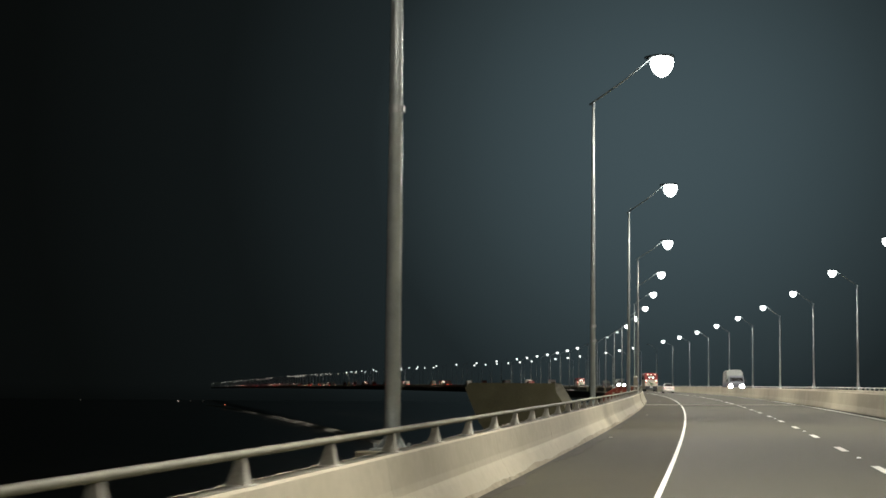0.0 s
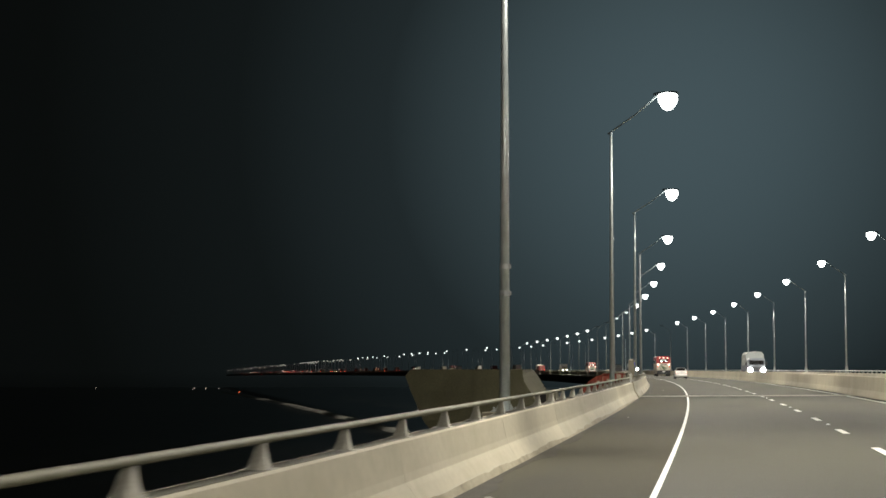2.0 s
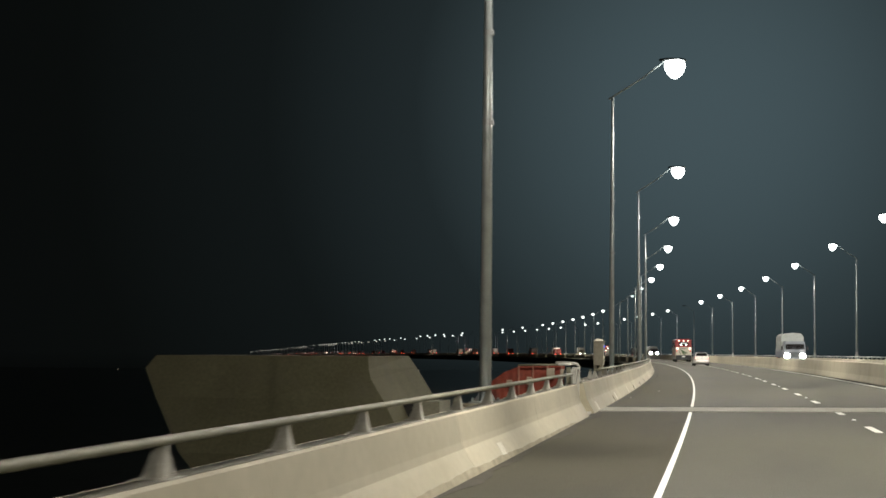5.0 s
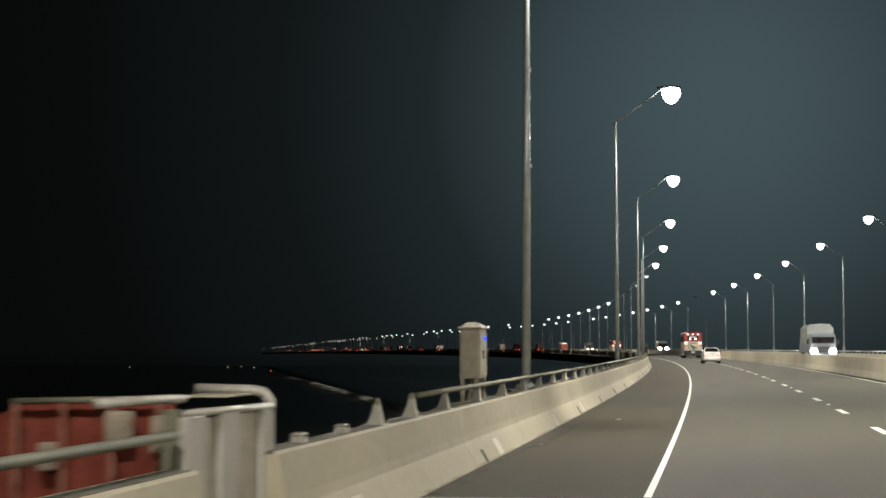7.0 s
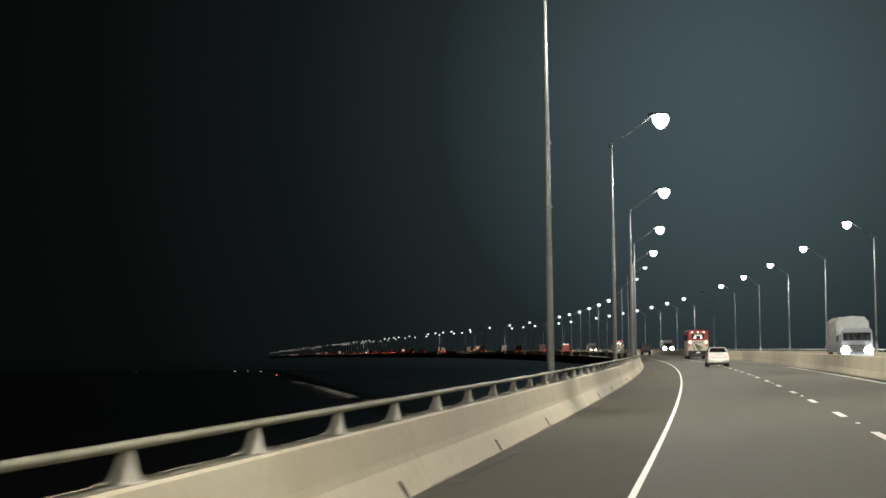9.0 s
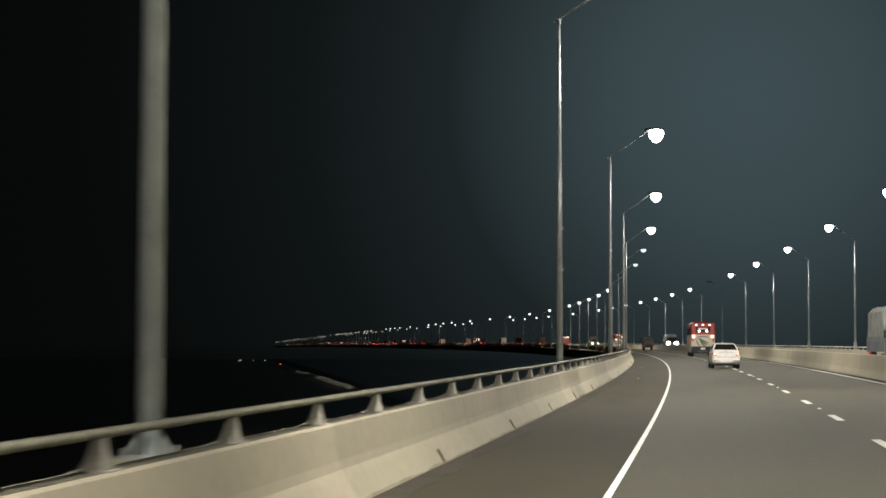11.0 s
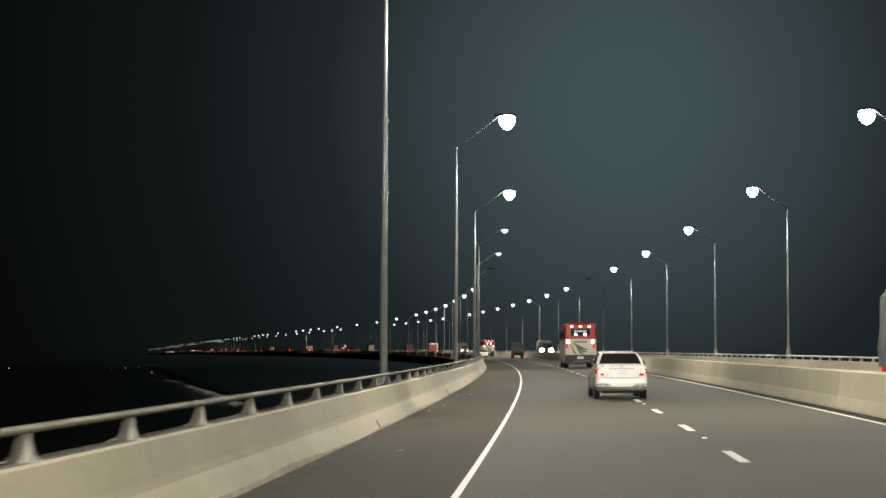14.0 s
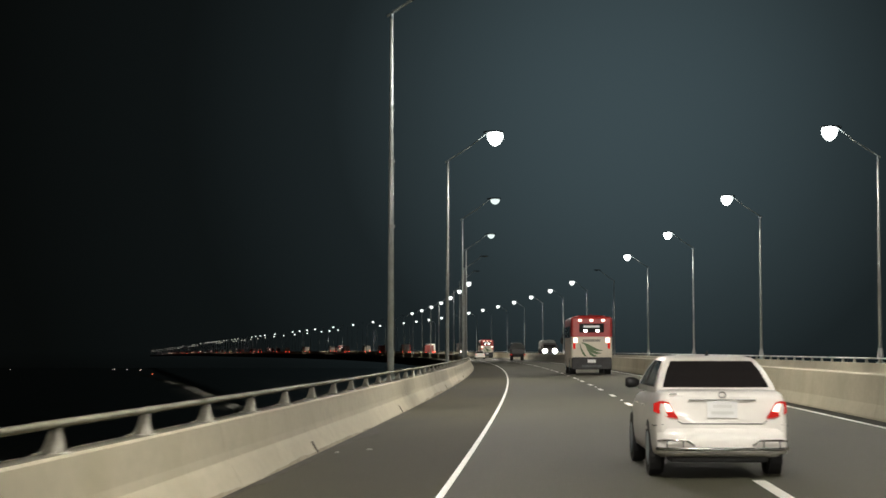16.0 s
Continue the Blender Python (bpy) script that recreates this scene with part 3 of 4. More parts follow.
def sedan(paint, label, lit=True, detail=True):
    car = new("car")
    tagged(car, label, "car")
    body = [(.0, .74, .36, .93), (.03, .80, .30, .97), (.14, .835, .25, 1.0), (.5, .85, .22, 1.01), (1.2, .855, .2, 1.0), (2.2, .855, .2, .97),
            (3.2, .85, .2, .93), (3.8, .83, .22, .85), (4.2, .76, .26, .74), (4.38, .66, .33, .66), (4.42, .55, .38, .60)]
    rings = []
    for y, hw, z0, z1 in body:
        d = z1 - z0
        half = [(hw * .84, z0), (hw * .955, z0 + .05), (hw * .985, z0 + .2 * d), (hw, z0 + .42 * d), (hw * .99, z0 + .62 * d), (hw * .975, z0 + .78 * d),
                (hw * .93, z1 - .045), (hw * .87, z1 - .012), (hw * .70, z1)]
        rings.append([(x, y, z) for x, z in half] + [(-x, y, z) for x, z in reversed(half)])
    part("body", loft(bmesh.new(), rings), paint, car, smooth=True)
    cabin = [(.96, .50, 3.42, .785), (1.06, .62, 3.22, .76), (1.22, .86, 2.88, .69), (1.33, 1.06, 2.58, .62), (1.37, 1.18, 2.42, .575), (1.395, 1.42, 2.2, .48), (1.405, 1.65, 2.05, .33)]
    part("cabin", loft(bmesh.new(), [rounded(y0, y1, hw, z, .09) for z, y0, y1, hw in cabin]), paint, car, smooth=True)
    zs = [c[0] for c in cabin]

    def at(z):
        return [float(np.interp(z, zs, [c[i] for c in cabin])) for i in (1, 2, 3)]

    def pane(name, side):
        bm = bmesh.new()
        rows = []
        for z in (1.03, 1.06, 1.14, 1.22, 1.28, 1.315, 1.335):
            y0, y1, hw = at(z)
            if side in (-1, 1):
                pts = [(side * (hw + .006), y0 + .26, z), (side * (hw + .006), y1 - .30, z)]
                pts2 = [(side * (hw - .03), y0 + .26, z), (side * (hw - .03), y1 - .30, z)]
            else:
                yy, e = (y0, -.012) if side == 0 else (y1, .012)
                w = hw - .085
                bow = 0
                pts = [(-w, yy + e + bow, z), (-w * .5, yy + e, z), (w * .5, yy + e, z), (w, yy + e + bow, z)]
                pts2 = [(x, yv - e * 6, zv) for x, yv, zv in pts]
            rows.append(pts + list(reversed(pts2)))
        loft(bm, rows)
        return part(name, bm, GLASS_DARK, car, "dark tinted glass", smooth=False)

    pane("rear_window", 0), pane("windscreen", 2), pane("side_window", -1), pane("side_window", 1)
    for side in (-1, 1):
        bm = bmesh.new()
        y0, y1, hw = at(1.2)
        tube(bm, [(side * (at(z)[2] + .002), 2.02, z) for z in (1.03, 1.2, 1.33)], .022, 6)
        part("door_pillar", bm, BLACK_PLASTIC, car)
        for y in (.92, 3.52):
            bm = bmesh.new()
            disc_x(bm, side * .70, side * .853, y, .31, .335, 24)
            part("wheel_arch", bm, BLACK_PLASTIC, car)
            wheel(car, side * .853, y, .305, .2, side)
        bm = bmesh.new()
        rings = []
        for x, q in ((.80, .4), (.87, .9), (.95, 1), (1.0, .7)):
            rings.append([(side * x, 2.72 + .06 * q * math.cos(k * math.pi / 5), 1.05 + .075 * q * math.sin(k * math.pi / 5)) for k in range(10)])
        loft(bm, rings)
        part("door_mirror", bm, BLACK_PLASTIC, car, "black door mirror", smooth=True)
        bm = bmesh.new()
        tube(bm, [(side * .853, 1.42, .80), (side * .872, 1.46, .80), (side * .872, 1.6, .80), (side * .853, 1.64, .80)], .012, 6)
        tube(bm, [(side * .853, 2.4, .80), (side * .872, 2.44, .80), (side * .872, 2.58, .80), (side * .853, 2.62, .80)], .012, 6)
        part("door_handle", bm, paint, car)
        # tail lamp, wrapped round the corner
        bm = bmesh.new()
        o = [(.828, .24, .85), (.785, .06, .88), (.73, .0, .885), (.66, -.012, .87), (.60, -.012, .77), (.545, -.012, .69), (.66, .0, .70), (.79, .05, .745), (.832, .22, .76)]
        loft(bm, [[(side * x, y + .05, z) for x, y, z in o], [(side * (x + .012), y - .018, z) for x, y, z in o]])
        tl = part("tail_lamp", bm, TAIL_RED if lit else RED_LENS, car, "red tail lamp")
        bm = bmesh.new()
        o = [(.73, -.026, .86), (.67, -.034, .85), (.62, -.034, .77), (.69, -.026, .765)]
        loft(bm, [[(side * x, y, z) for x, y, z in o], [(side * x, y - .008, z) for x, y, z in o]])
        part("tail_bulb", bm, TAIL_HOT if lit else RED_LENS, tl, "bright lit lamp")
    # boot lid seams, bumper, plate, trim
    bm = bmesh.new()
    tube(bm, [(-.56, -.003, .66), (-.50, -.008, .628), (.50, -.008, .628), (.56, -.003, .66)], .006, 5)
    tube(bm, [(-.84, .5, .60), (-.845, .12, .60), (-.74, -.004, .62)], .005, 5)
    tube(bm, [(.84, .5, .60), (.845, .12, .60), (.74, -.004, .62)], .005, 5)
    part("boot_seam", bm, BLACK_PLASTIC, car)
    bm = bmesh.new()
    rings = []
    for u in range(13):
        a = -1 + u / 6
        x = .82 * math.sin(a * math.pi / 2)
        y = .16 * abs(a) ** 3 - .07
        rings.append([(x, y + dy, z) for dy, z in ((.14, .28), (0.02, .29), (-.005, .36), (-.01, .50), (.03, .57), (.14, .58))])
    loft(bm, rings)
    part("rear_bumper", bm, paint, car, smooth=True)
    number_plate(car, -.012, .79, .38, .19)
    if detail:
        bm = bmesh.new()
        box(bm, -.42, .42, -.022, .0, .885, .905, .004)
        part("boot_trim", bm, CHROME, car, "chrome trim over the plate")
        bm = bmesh.new()
        tube(bm, [(.045 * math.cos(k * math.pi / 8), -.012, .955 + .032 * math.sin(k * math.pi / 8)) for k in range(17)], .007, 6)
        part("badge", bm, CHROME, car, "round chrome badge")
        bm = bmesh.new()
        box(bm, -.66, -.57, -.018, -.008, .955, .975)
        part("maker_mark", bm, CHROME, car)
        for side in (-1, 1):
            bm = bmesh.new()
            tube(bm, [(side * .80, .05, .43), (side * .70, -.11, .445), (side * .46, -.115, .44), (side * .36, -.115, .385)], .014, 8)
            for x in (.70, .50):
                tube(bm, [(side * x, -.112, .44), (side * x, -.112, .35)], .01, 6)
            part("guard_loop", bm, CHROME, car, "chrome bumper guard loop", smooth=True)
        bm = bmesh.new()
        tube(bm, [(-.82, .03, .345), (-.70, -.12, .345), (0, -.14, .345), (.70, -.12, .345), (.82, .03, .345)], .02, 8)
        part("guard_bar", bm, CHROME, car, "chrome bumper guard bar", smooth=True)
        bm = bmesh.new()
        box(bm, -.62, .62, .3, .8, .17, .29, .02)
        part("underbody", bm, BLACK_PLASTIC, car)
        bm = bmesh.new()
        tube(bm, [(0, 1.5, 1.39), (0, 1.42, 1.45)], [.03, .008], 8)
        part("aerial", bm, BLACK_PLASTIC, car)
    return car


def headlamp_pair(parent, y, z, x, r, mat):
    for side in (-1, 1):
        bm = bmesh.new()
        n = 14
        loft(bm, [[(side * x + q * r * math.cos(k * 2 * math.pi / n), y + dy, z + q * r * .8 * math.sin(k * 2 * math.pi / n)) for k in range(n)]
                  for dy, q in ((-.06, 1), (.0, 1), (.03, .8), (.045, .4))])
        part("headlamp", bm, mat, parent, "bright lit headlamp")


def bus(label, w=2.45, h=3.5, length=9.2):
    b = new("bus")
    tagged(b, label, "bus")
    hw = w / 2

    def shell(z0, z1, ins0, ins1, mat, name):
        rings = [rounded(.0 + i * .6, length, hw - i, z, .16) for z, i in ((z0, ins0), (z0 + .1, 0), (z1 - .12 if ins1 else z1, 0), (z1, ins1))]
        return part(name, loft(bmesh.new(), rings), mat, b, smooth=False)

    shell(.42, 2.36, .03, 0, CREAM_PAINT, "lower_body")
    shell(2.36, h, 0, .14, RED_PAINT, "upper_body")
    bm = bmesh.new()
    loft(bm, [rounded(.5, length - .5, hw - .3, h - .01, .3), rounded(.6, length - .7, hw - .42, h + .09, .3)])
    part("roof_pod", bm, RED_PAINT, b)
    bm = bmesh.new()
    box(bm, -hw + .05, hw - .05, -.06, .5, .32, 1.08, .05)
    part("rear_bumper", bm, BLACK_PLASTIC, b, "black rear bumper")
    bm = bmesh.new()
    box(bm, -.6, .6, -.075, -.055, .46, .60, .01)
    part("bumper_panel", bm, LAMP_BODY, b, "grey bumper panel")
    number_plate(b, -.06, .84, .5, .2)
    bm = bmesh.new()
    box(bm, -.78, .78, -.02, .05, 2.62, 3.2, .04)
    part("rear_window", bm, GLASS_DARK, b, "dark rear window")
    bm = bmesh.new()
    for x0, x1, z in ((-.5, .5, 3.0),):
        box(bm, x0, x1, -.03, -.018, z - .07, z + .07)
    part("sign_bar", bm, PLATE, b, "pale lettering bar")
    bm = bmesh.new()
    for z in (2.08, 2.13, 2.18):
        box(bm, -.55, .55, -.015, .03, z - .015, z + .015)
    part("engine_vent", bm, BLACK_PLASTIC, b, "dark engine vent")
    for k, (line, t) in enumerate((([(-.62, 2.0), (-.28, 1.86), (.06, 1.66), (.38, 1.52), (.72, 1.50)], .075), ([(-.50, 2.0), (-.22, 1.72), (.05, 1.46), (.34, 1.33), (.62, 1.34)], .085),
                                   ([(-.42, 1.95), (-.25, 1.60), (-.06, 1.30), (.16, 1.16), (.36, 1.16)], .07), ([(-.74, 1.90), (-.66, 1.62), (-.55, 1.38), (-.42, 1.20), (-.30, 1.12)], .06))):
        bm = bmesh.new()
        wd = [t * q for q in (.25, .8, 1, .8, .1)]
        poly_prism(bm, [(x - q * .6, z - q) for (x, z), q in zip(line, wd)] + [(x + q * .6, z + q) for (x, z), q in reversed(list(zip(line, wd)))], "y", -.006 - k * .002, .02)
        part("leaf_stripe", bm, GREEN_PAINT, b, "dark green leaf stripe")
    for side in (-1, 1):
        bm = bmesh.new()
        box(bm, side * 1.00 - .13, side * 1.00 + .13, -.03, .05, 2.0, 2.3, .03)
        part("tail_lamp", bm, TAIL_HOT, b, "bright lit tail lamp")
        bm = bmesh.new()
        box(bm, side * 1.08 - .08, side * 1.08 + .08, -.025, .05, 1.6, 1.98, .03)
        part("brake_lamp", bm, TAIL_RED, b, "red brake lamp")
        bm = bmesh.new()
        box(bm, side * .38 - .10, side * .38 + .10, -.04, .0, 2.66, 2.80, .02)
        part("inner_lamp", bm, HEAD_SOFT, b, "white lamp in the rear window")
        bm = bmesh.new()
        for k in range(6):
            y0 = .9 + k * 1.32
            box(bm, min(side * (hw - .04), side * (hw + .01)), max(side * (hw - .04), side * (hw + .01)), y0, y0 + 1.22, 2.3, 3.05, .03)
        tagged(part("side_glazing", bm, GLASS_DARK, b, "dark side windows"), kind="stuff")
        bm = bmesh.new()
        tube(bm, [(side * (hw - .05), length - .3, 2.6), (side * (hw + .18), length - .1, 2.55), (side * (hw + .2), length - .1, 2.3)], .025, 6)
        box(bm, side * (hw + .2) - .1, side * (hw + .2) + .1, length - .14, length - .06, 1.95, 2.35, .02)
        part("wing_mirror", bm, BLACK_PLASTIC, b)
        for y in (2.2, 7.4):
            bm = bmesh.new()
            disc_x(bm, side * (hw - .4), side * (hw + .004), y, .5, .56, 22)
            part("wheel_arch", bm, BLACK_PLASTIC, b)
            wheel(b, side * (hw + .012), y, .48, .3, side)
    for x in (-.72, 0, .72):
        bm = bmesh.new()
        box(bm, x - .11, x + .11, -.03, .1, h - .30, h - .16, .02)
        part("roof_lamp", bm, TAIL_HOT, b, "lit marker lamp")
    return b


def truck(label, cab_mat, load_mat, w=2.4, h=3.4, length=8.5, head=None, tail=True, covered=True, beacon=False, tail_mat=None, head_z=.95, head_r=.26):
    """A lorry with a cab and a covered load bed."""
    t = new("truck")
    tagged(t, label, "truck")
    hw = w / 2
    bm = bmesh.new()
    box(bm, -.45, .45, .3, length - .4, .55, .85, .03)
    part("chassis", bm, BLACK_PLASTIC, t)
    bm = bmesh.new()
    box(bm, -hw, hw, .0, length - 2.3, .95, 1.75, .04)
    part("load_bed", bm, cab_mat, t)
    for k in range(7 if covered else 0):
        y = .3 + k * (length - 2.9) / 6
        for side in (-1, 1):
            bm = bmesh.new()
            box(bm, side * (hw + .03) - .03, side * (hw + .03) + .03, y - .05, y + .05, .95, 1.78)
            part("side_stake", bm, cab_mat, t)
    bm = bmesh.new()
    if covered:
        r = random.Random(7)
        rings = []
        for k in range(9):
            y = .04 + k * (length - 2.4) / 8
            j = [r.uniform(-.05, .05) for _ in range(8)]
            rings.append([(-hw - .03, y, 1.5), (-hw + j[0], y, 2.2), (-hw + .05 + j[1], y, h - .35), (-hw + .35, y, h - .05 + j[2]), (0, y, h + j[3]), (hw - .35, y, h - .05 + j[4]),
                          (hw - .05 + j[5], y, h - .35), (hw + j[6], y, 2.2), (hw + .03, y, 1.5)])
        loft(bm, rings)
        part("tarpaulin", bm, load_mat, t, "sagging tarpaulin cover")
    else:
        box(bm, -hw + .02, hw - .02, .02, length - 2.35, 1.7, h, .06)
        part("cargo_box", bm, load_mat, t)
    rings = [rounded(length - 2.15, length, hw - .05 - i, z, .12) for z, i in ((.75, .03), (.9, 0), (1.7, 0), (2.45, .08), (2.62, .2))]
    part("cab", loft(bmesh.new(), rings), cab_mat, t)
    bm = bmesh.new()
    box(bm, -hw + .2, hw - .2, length - .09, length - .0, 1.72, 2.36, .04)
    part("windscreen", bm, GLASS_DARK, t)
    bm = bmesh.new()
    box(bm, -hw + .02, hw - .02, length - .05, length + .12, .5, .8, .03)
    part("front_bumper", bm, GALV, t)
    bm = bmesh.new()
    for k in range(4):
        box(bm, -.55, .55, length - .02, length + .03, 1.0 + k * .13, 1.06 + k * .13)
    part("grille", bm, BLACK_PLASTIC, t)
    if head:
        headlamp_pair(t, length + .06, head_z, .82, head_r, head)
    bm = bmesh.new()
    box(bm, -hw + .05, hw - .05, -.05, .06, .55, .75, .02)
    part("rear_bar", bm, BLACK_PLASTIC, t)
    for side in (-1, 1):
        if tail:
            bm = bmesh.new()
            box(bm, side * .98 - .12, side * .98 + .12, -.07, .0, .78, .94, .02)
            part("tail_lamp", bm, tail_mat or TAIL_RED, t, "red tail lamp")
        for y in (1.6, length - 1.1):
            wheel(t, side * (hw - .02), y, .48, .3, side)
        bm = bmesh.new()
        box(bm, side * (hw + .12) - .09, side * (hw + .12) + .09, length - .25, length - .19, 1.7, 2.1, .02)
        tube(bm, [(side * (hw - .1), length - .2, 2.2), (side * (hw + .12), length - .22, 2.12)], .02, 6)
        part("wing_mirror", bm, BLACK_PLASTIC, t)
    if beacon:
        bm = bmesh.new()
        box(bm, -.3, .3, length - 1.4, length - 1.2, 2.62, 2.78, .03)
        part("beacon", bm, BLUE_BEACON, t, "blue flashing beacon")
    return t


white_car = sedan(WHITE_PAINT, "white saloon car with lit tail lamps and chrome guard")
white_car.matrix_basis = spot_on_road(236.15, 2.33) @ pose(0, 0, 0, 0, 0, 1.5) @ Matrix.Diagonal((.965, 1, 1.065, 1))
coach = bus("red and cream bus with a green leaf stripe", 2.6, 3.62)
coach.matrix_basis = spot_on_road(320.5, 4.35)

pickup = truck("dark small truck with a grey covered load", DARK_PAINT, TARP, 1.9, 2.5, 5.4)
pickup.matrix_basis = spot_on_road(460, 4.7)
far_car = sedan(WHITE_PAINT, "white car far ahead in the lane", detail=False)
far_car.matrix_basis = spot_on_road(502, .95)
DULL_RED = car_paint("dusty_red_paint", (.17, .028, .022), .7)
red_truck = truck("red truck with lit tail lamps", DULL_RED, DULL_RED, 2.4, 2.9, 8, covered=False, tail_mat=TAIL_FAR)
red_truck.matrix_basis = spot_on_road(680, .85)

lorry = truck("oncoming lorry with a grey tarpaulin and headlamps on", BLUE_PAINT, TARP, 2.4, 3.5, 9.0, head=HEAD, head_z=1.08, head_r=.29)
lorry.matrix_basis = spot_on_road(237.5, 11.7, turn=180)
oncoming = truck("oncoming dark lorry with glaring headlamps", DARK_PAINT, TARP, 2.4, 3.1, 8.0, head=HEAD_FULL, head_z=1.3, head_r=.34)
oncoming.matrix_basis = spot_on_road(494.0, 11.5, turn=180)

# traffic far along the bridge
rng = random.Random(5)
far_lorry = truck("distant lorry with lit lamps on the bridge", CREAM_PAINT, WHITE_PAINT, 2.4, 3.4, 8.5, covered=False, head=HEAD_SOFT, tail_mat=TAIL_FAR)
far_red = truck("distant red lorry with lit lamps on the bridge", DULL_RED, DULL_RED, 2.4, 3.3, 8.0, covered=False, beacon=True, tail_mat=TAIL_FAR)
far_bus = bus("distant red and cream bus on the bridge")
for src, s, a in ((far_bus, 545, 4.8), (far_red, 850, .9), (far_lorry, 720, 4.8), (far_lorry, 765, .9), (far_red, 800, 4.8), (far_lorry, 905, .9), (far_lorry, 980, .9),
                  (far_bus, 1000, .9), (far_lorry, 1036, .9), (far_red, 1060, 4.8), (far_lorry, 1146, .9), (far_bus, 1380, .9), (far_red, 1400, 4.8), (far_lorry, 1500, .9),
                  (far_red, 1670, .9), (far_bus, 1720, 4.8), (far_red, 1900, .9), (far_bus, 2100, .9), (far_red, 2460, .9), (far_bus, 2500, 4.8)):
    tagged(copy_thing(src, spot_on_road(s, a)), group="distant traffic")
s = 1190.0
while s < 4300:
    src = rng.choice((far_lorry, far_red, far_bus, far_lorry))
    tagged(copy_thing(src, spot_on_road(s, rng.choice((.9, .9, 4.8)))), group="distant traffic")
    s += rng.uniform(32, 120)
for src, s in ((far_lorry, 700), (far_lorry, 1250), (far_lorry, 1850)):
    tagged(copy_thing(src, spot_on_road(s, 11.5, turn=180)), group="distant traffic")
for o in (far_lorry, far_red, far_bus):
    for c in list(o.children_recursive):
        bpy.data.objects.remove(c)
    bpy.data.objects.remove(o)


# ---- beside the deck ----
# drain slots in the foot of the parapet
bm = bmesh.new()
poly_prism(bm, [(-.020, .012), (.052, .135), (.074, .172), (.088, .185), (.15, .185), (.06, .012)], "y", -.075, .075)
DRAIN = noisy("rust_dark_drain", (.022, .015, .009), (.055, .036, .022), 9, 40, .95, 0, .4)
slot = part("drain_slot", bm, DRAIN, par_b)
slot.matrix_local = spot_on_road(117.5, -3.345) @ pose(0, 0, 0, 0, 0, 180)
for s in (101.1, 125.5, 133.6, 141.7, 159.5, 167.9, 175.9, 184.0, 192.6, 217.2, 241.6, 258.2, 283.0, 308.0, 333.0):
    shared("drain_slot", slot.data, par_b, spot_on_road(s, -3.345) @ pose(0, 0, 0, 0, 0, 180))
# pale mortar patches by the drains
bm = bmesh.new()
poly_prism(bm, [(-.006, .03), (.122, .245), (.18, .245), (.1, .03)], "y", -.24, .24)
PATCH = noisy("mortar_patch", (.58, .55, .46), (.70, .67, .57), 6, 40, .9, 0, .3)
patch = part("mortar_patch", bm, PATCH, par_b)
patch.matrix_local = spot_on_road(118.7, -3.345) @ pose(0, 0, 0, 0, 0, 180)
for s in (93.2, 102.7, 111.6, 149.0, 186.4):
    shared("mortar_patch", patch.data, par_b, spot_on_road(s, -3.345) @ pose(0, 0, 0, 0, 0, 180))
shared("mortar_patch", patch.data, par_a, spot_on_road(73.0, -3.345) @ pose(0, 0, 0, 0, 0, 180))

# grit and scraps on the shoulder
rng = random.Random(21)
SCRAP = noisy("pale_scrap", (.30, .29, .25), (.48, .46, .40), 8, 40, .9, 0, .2)
for s, a in ((231.1, -2.94), (226.9, -3.05), (242.4, -2.61), (241.7, -3.05), (286.9, -3.15), (210.0, -2.31), (105.3, -3.04), (114.6, -2.31), (58.0, -2.7), (27.0, -2.9)):
    w, q = rng.uniform(.03, .065), rng.uniform(.5, 1.4)
    bm = bmesh.new()
    n = 6
    ph = [rng.uniform(.6, 1.1) for _ in range(n)]
    loft(bm, [[(w * p * f * math.cos(i * math.pi / 3), w * q * p * f * math.sin(i * math.pi / 3), z) for i, p in enumerate(ph)] for z, f in ((-.002, 1), (.014, .9), (.022, .4))])
    ob = part("scrap", bm, SCRAP)
    ob.matrix_basis = spot_on_road(s, a, .0) @ pose(0, 0, 0, 0, 0, rng.uniform(0, 90))
    tagged(ob, "pale scrap of litter on the road shoulder", "litter", "litter on the shoulder")

# steel cover frame across the gap between the parapets
endf = new("end_frame")
endf.matrix_basis = spot_on_road(90.25, -3.72)
tagged(endf, "pale steel cover frame closing the gap in the parapet", "rail end frame")
CAB = noisy("cream_cabinet_paint", (.39, .357, .265), (.445, .408, .303), .8, 9, .6, .0, .0, ((.38, .345, .26), 2.0, .3))
PALE_STEEL = noisy("pale_painted_steel", (.42, .41, .36), (.54, .52, .46), 4, 50, .5, .15, .06, ((.25, .23, .19), 4, .4))
for y0, y1 in ((-1.10, -.66), (-.30, .16), (.78, 1.12)):
    bm = bmesh.new()
    box(bm, -.06, .0, y0, y1, .10, 1.13, .015)
    part("upright", bm, PALE_STEEL, endf)
for y0, y1 in ((-.62, -.34), (.20, .74)):
    bm = bmesh.new()
    box(bm, -.075, -.045, y0, y1, .12, 1.10, .004)
    part("infill_plate", bm, CAB, endf, "recessed pale infill plate")
bm = bmesh.new()
box(bm, -.17, -.062, -1.11, -1.07, .05, 1.18, .006)
part("end_plate", bm, RAIL_STEEL, endf, "end plate facing along the road")
bm = bmesh.new()
tube(bm, [(-.03, 1.08, 1.08), (-.035, 1.08, 1.17), (-.08, 1.07, 1.235), (-.18, 1.05, 1.255), (-.62, 1.0, 1.265)], .042, 10)
part("hoop", bm, PALE_STEEL, endf, smooth=True)
part("top_rail", tube(bmesh.new(), [(-.02, 1.06, 1.13), (-.02, -1.06, 1.15)], .028, 8), PALE_STEEL, endf, smooth=True)
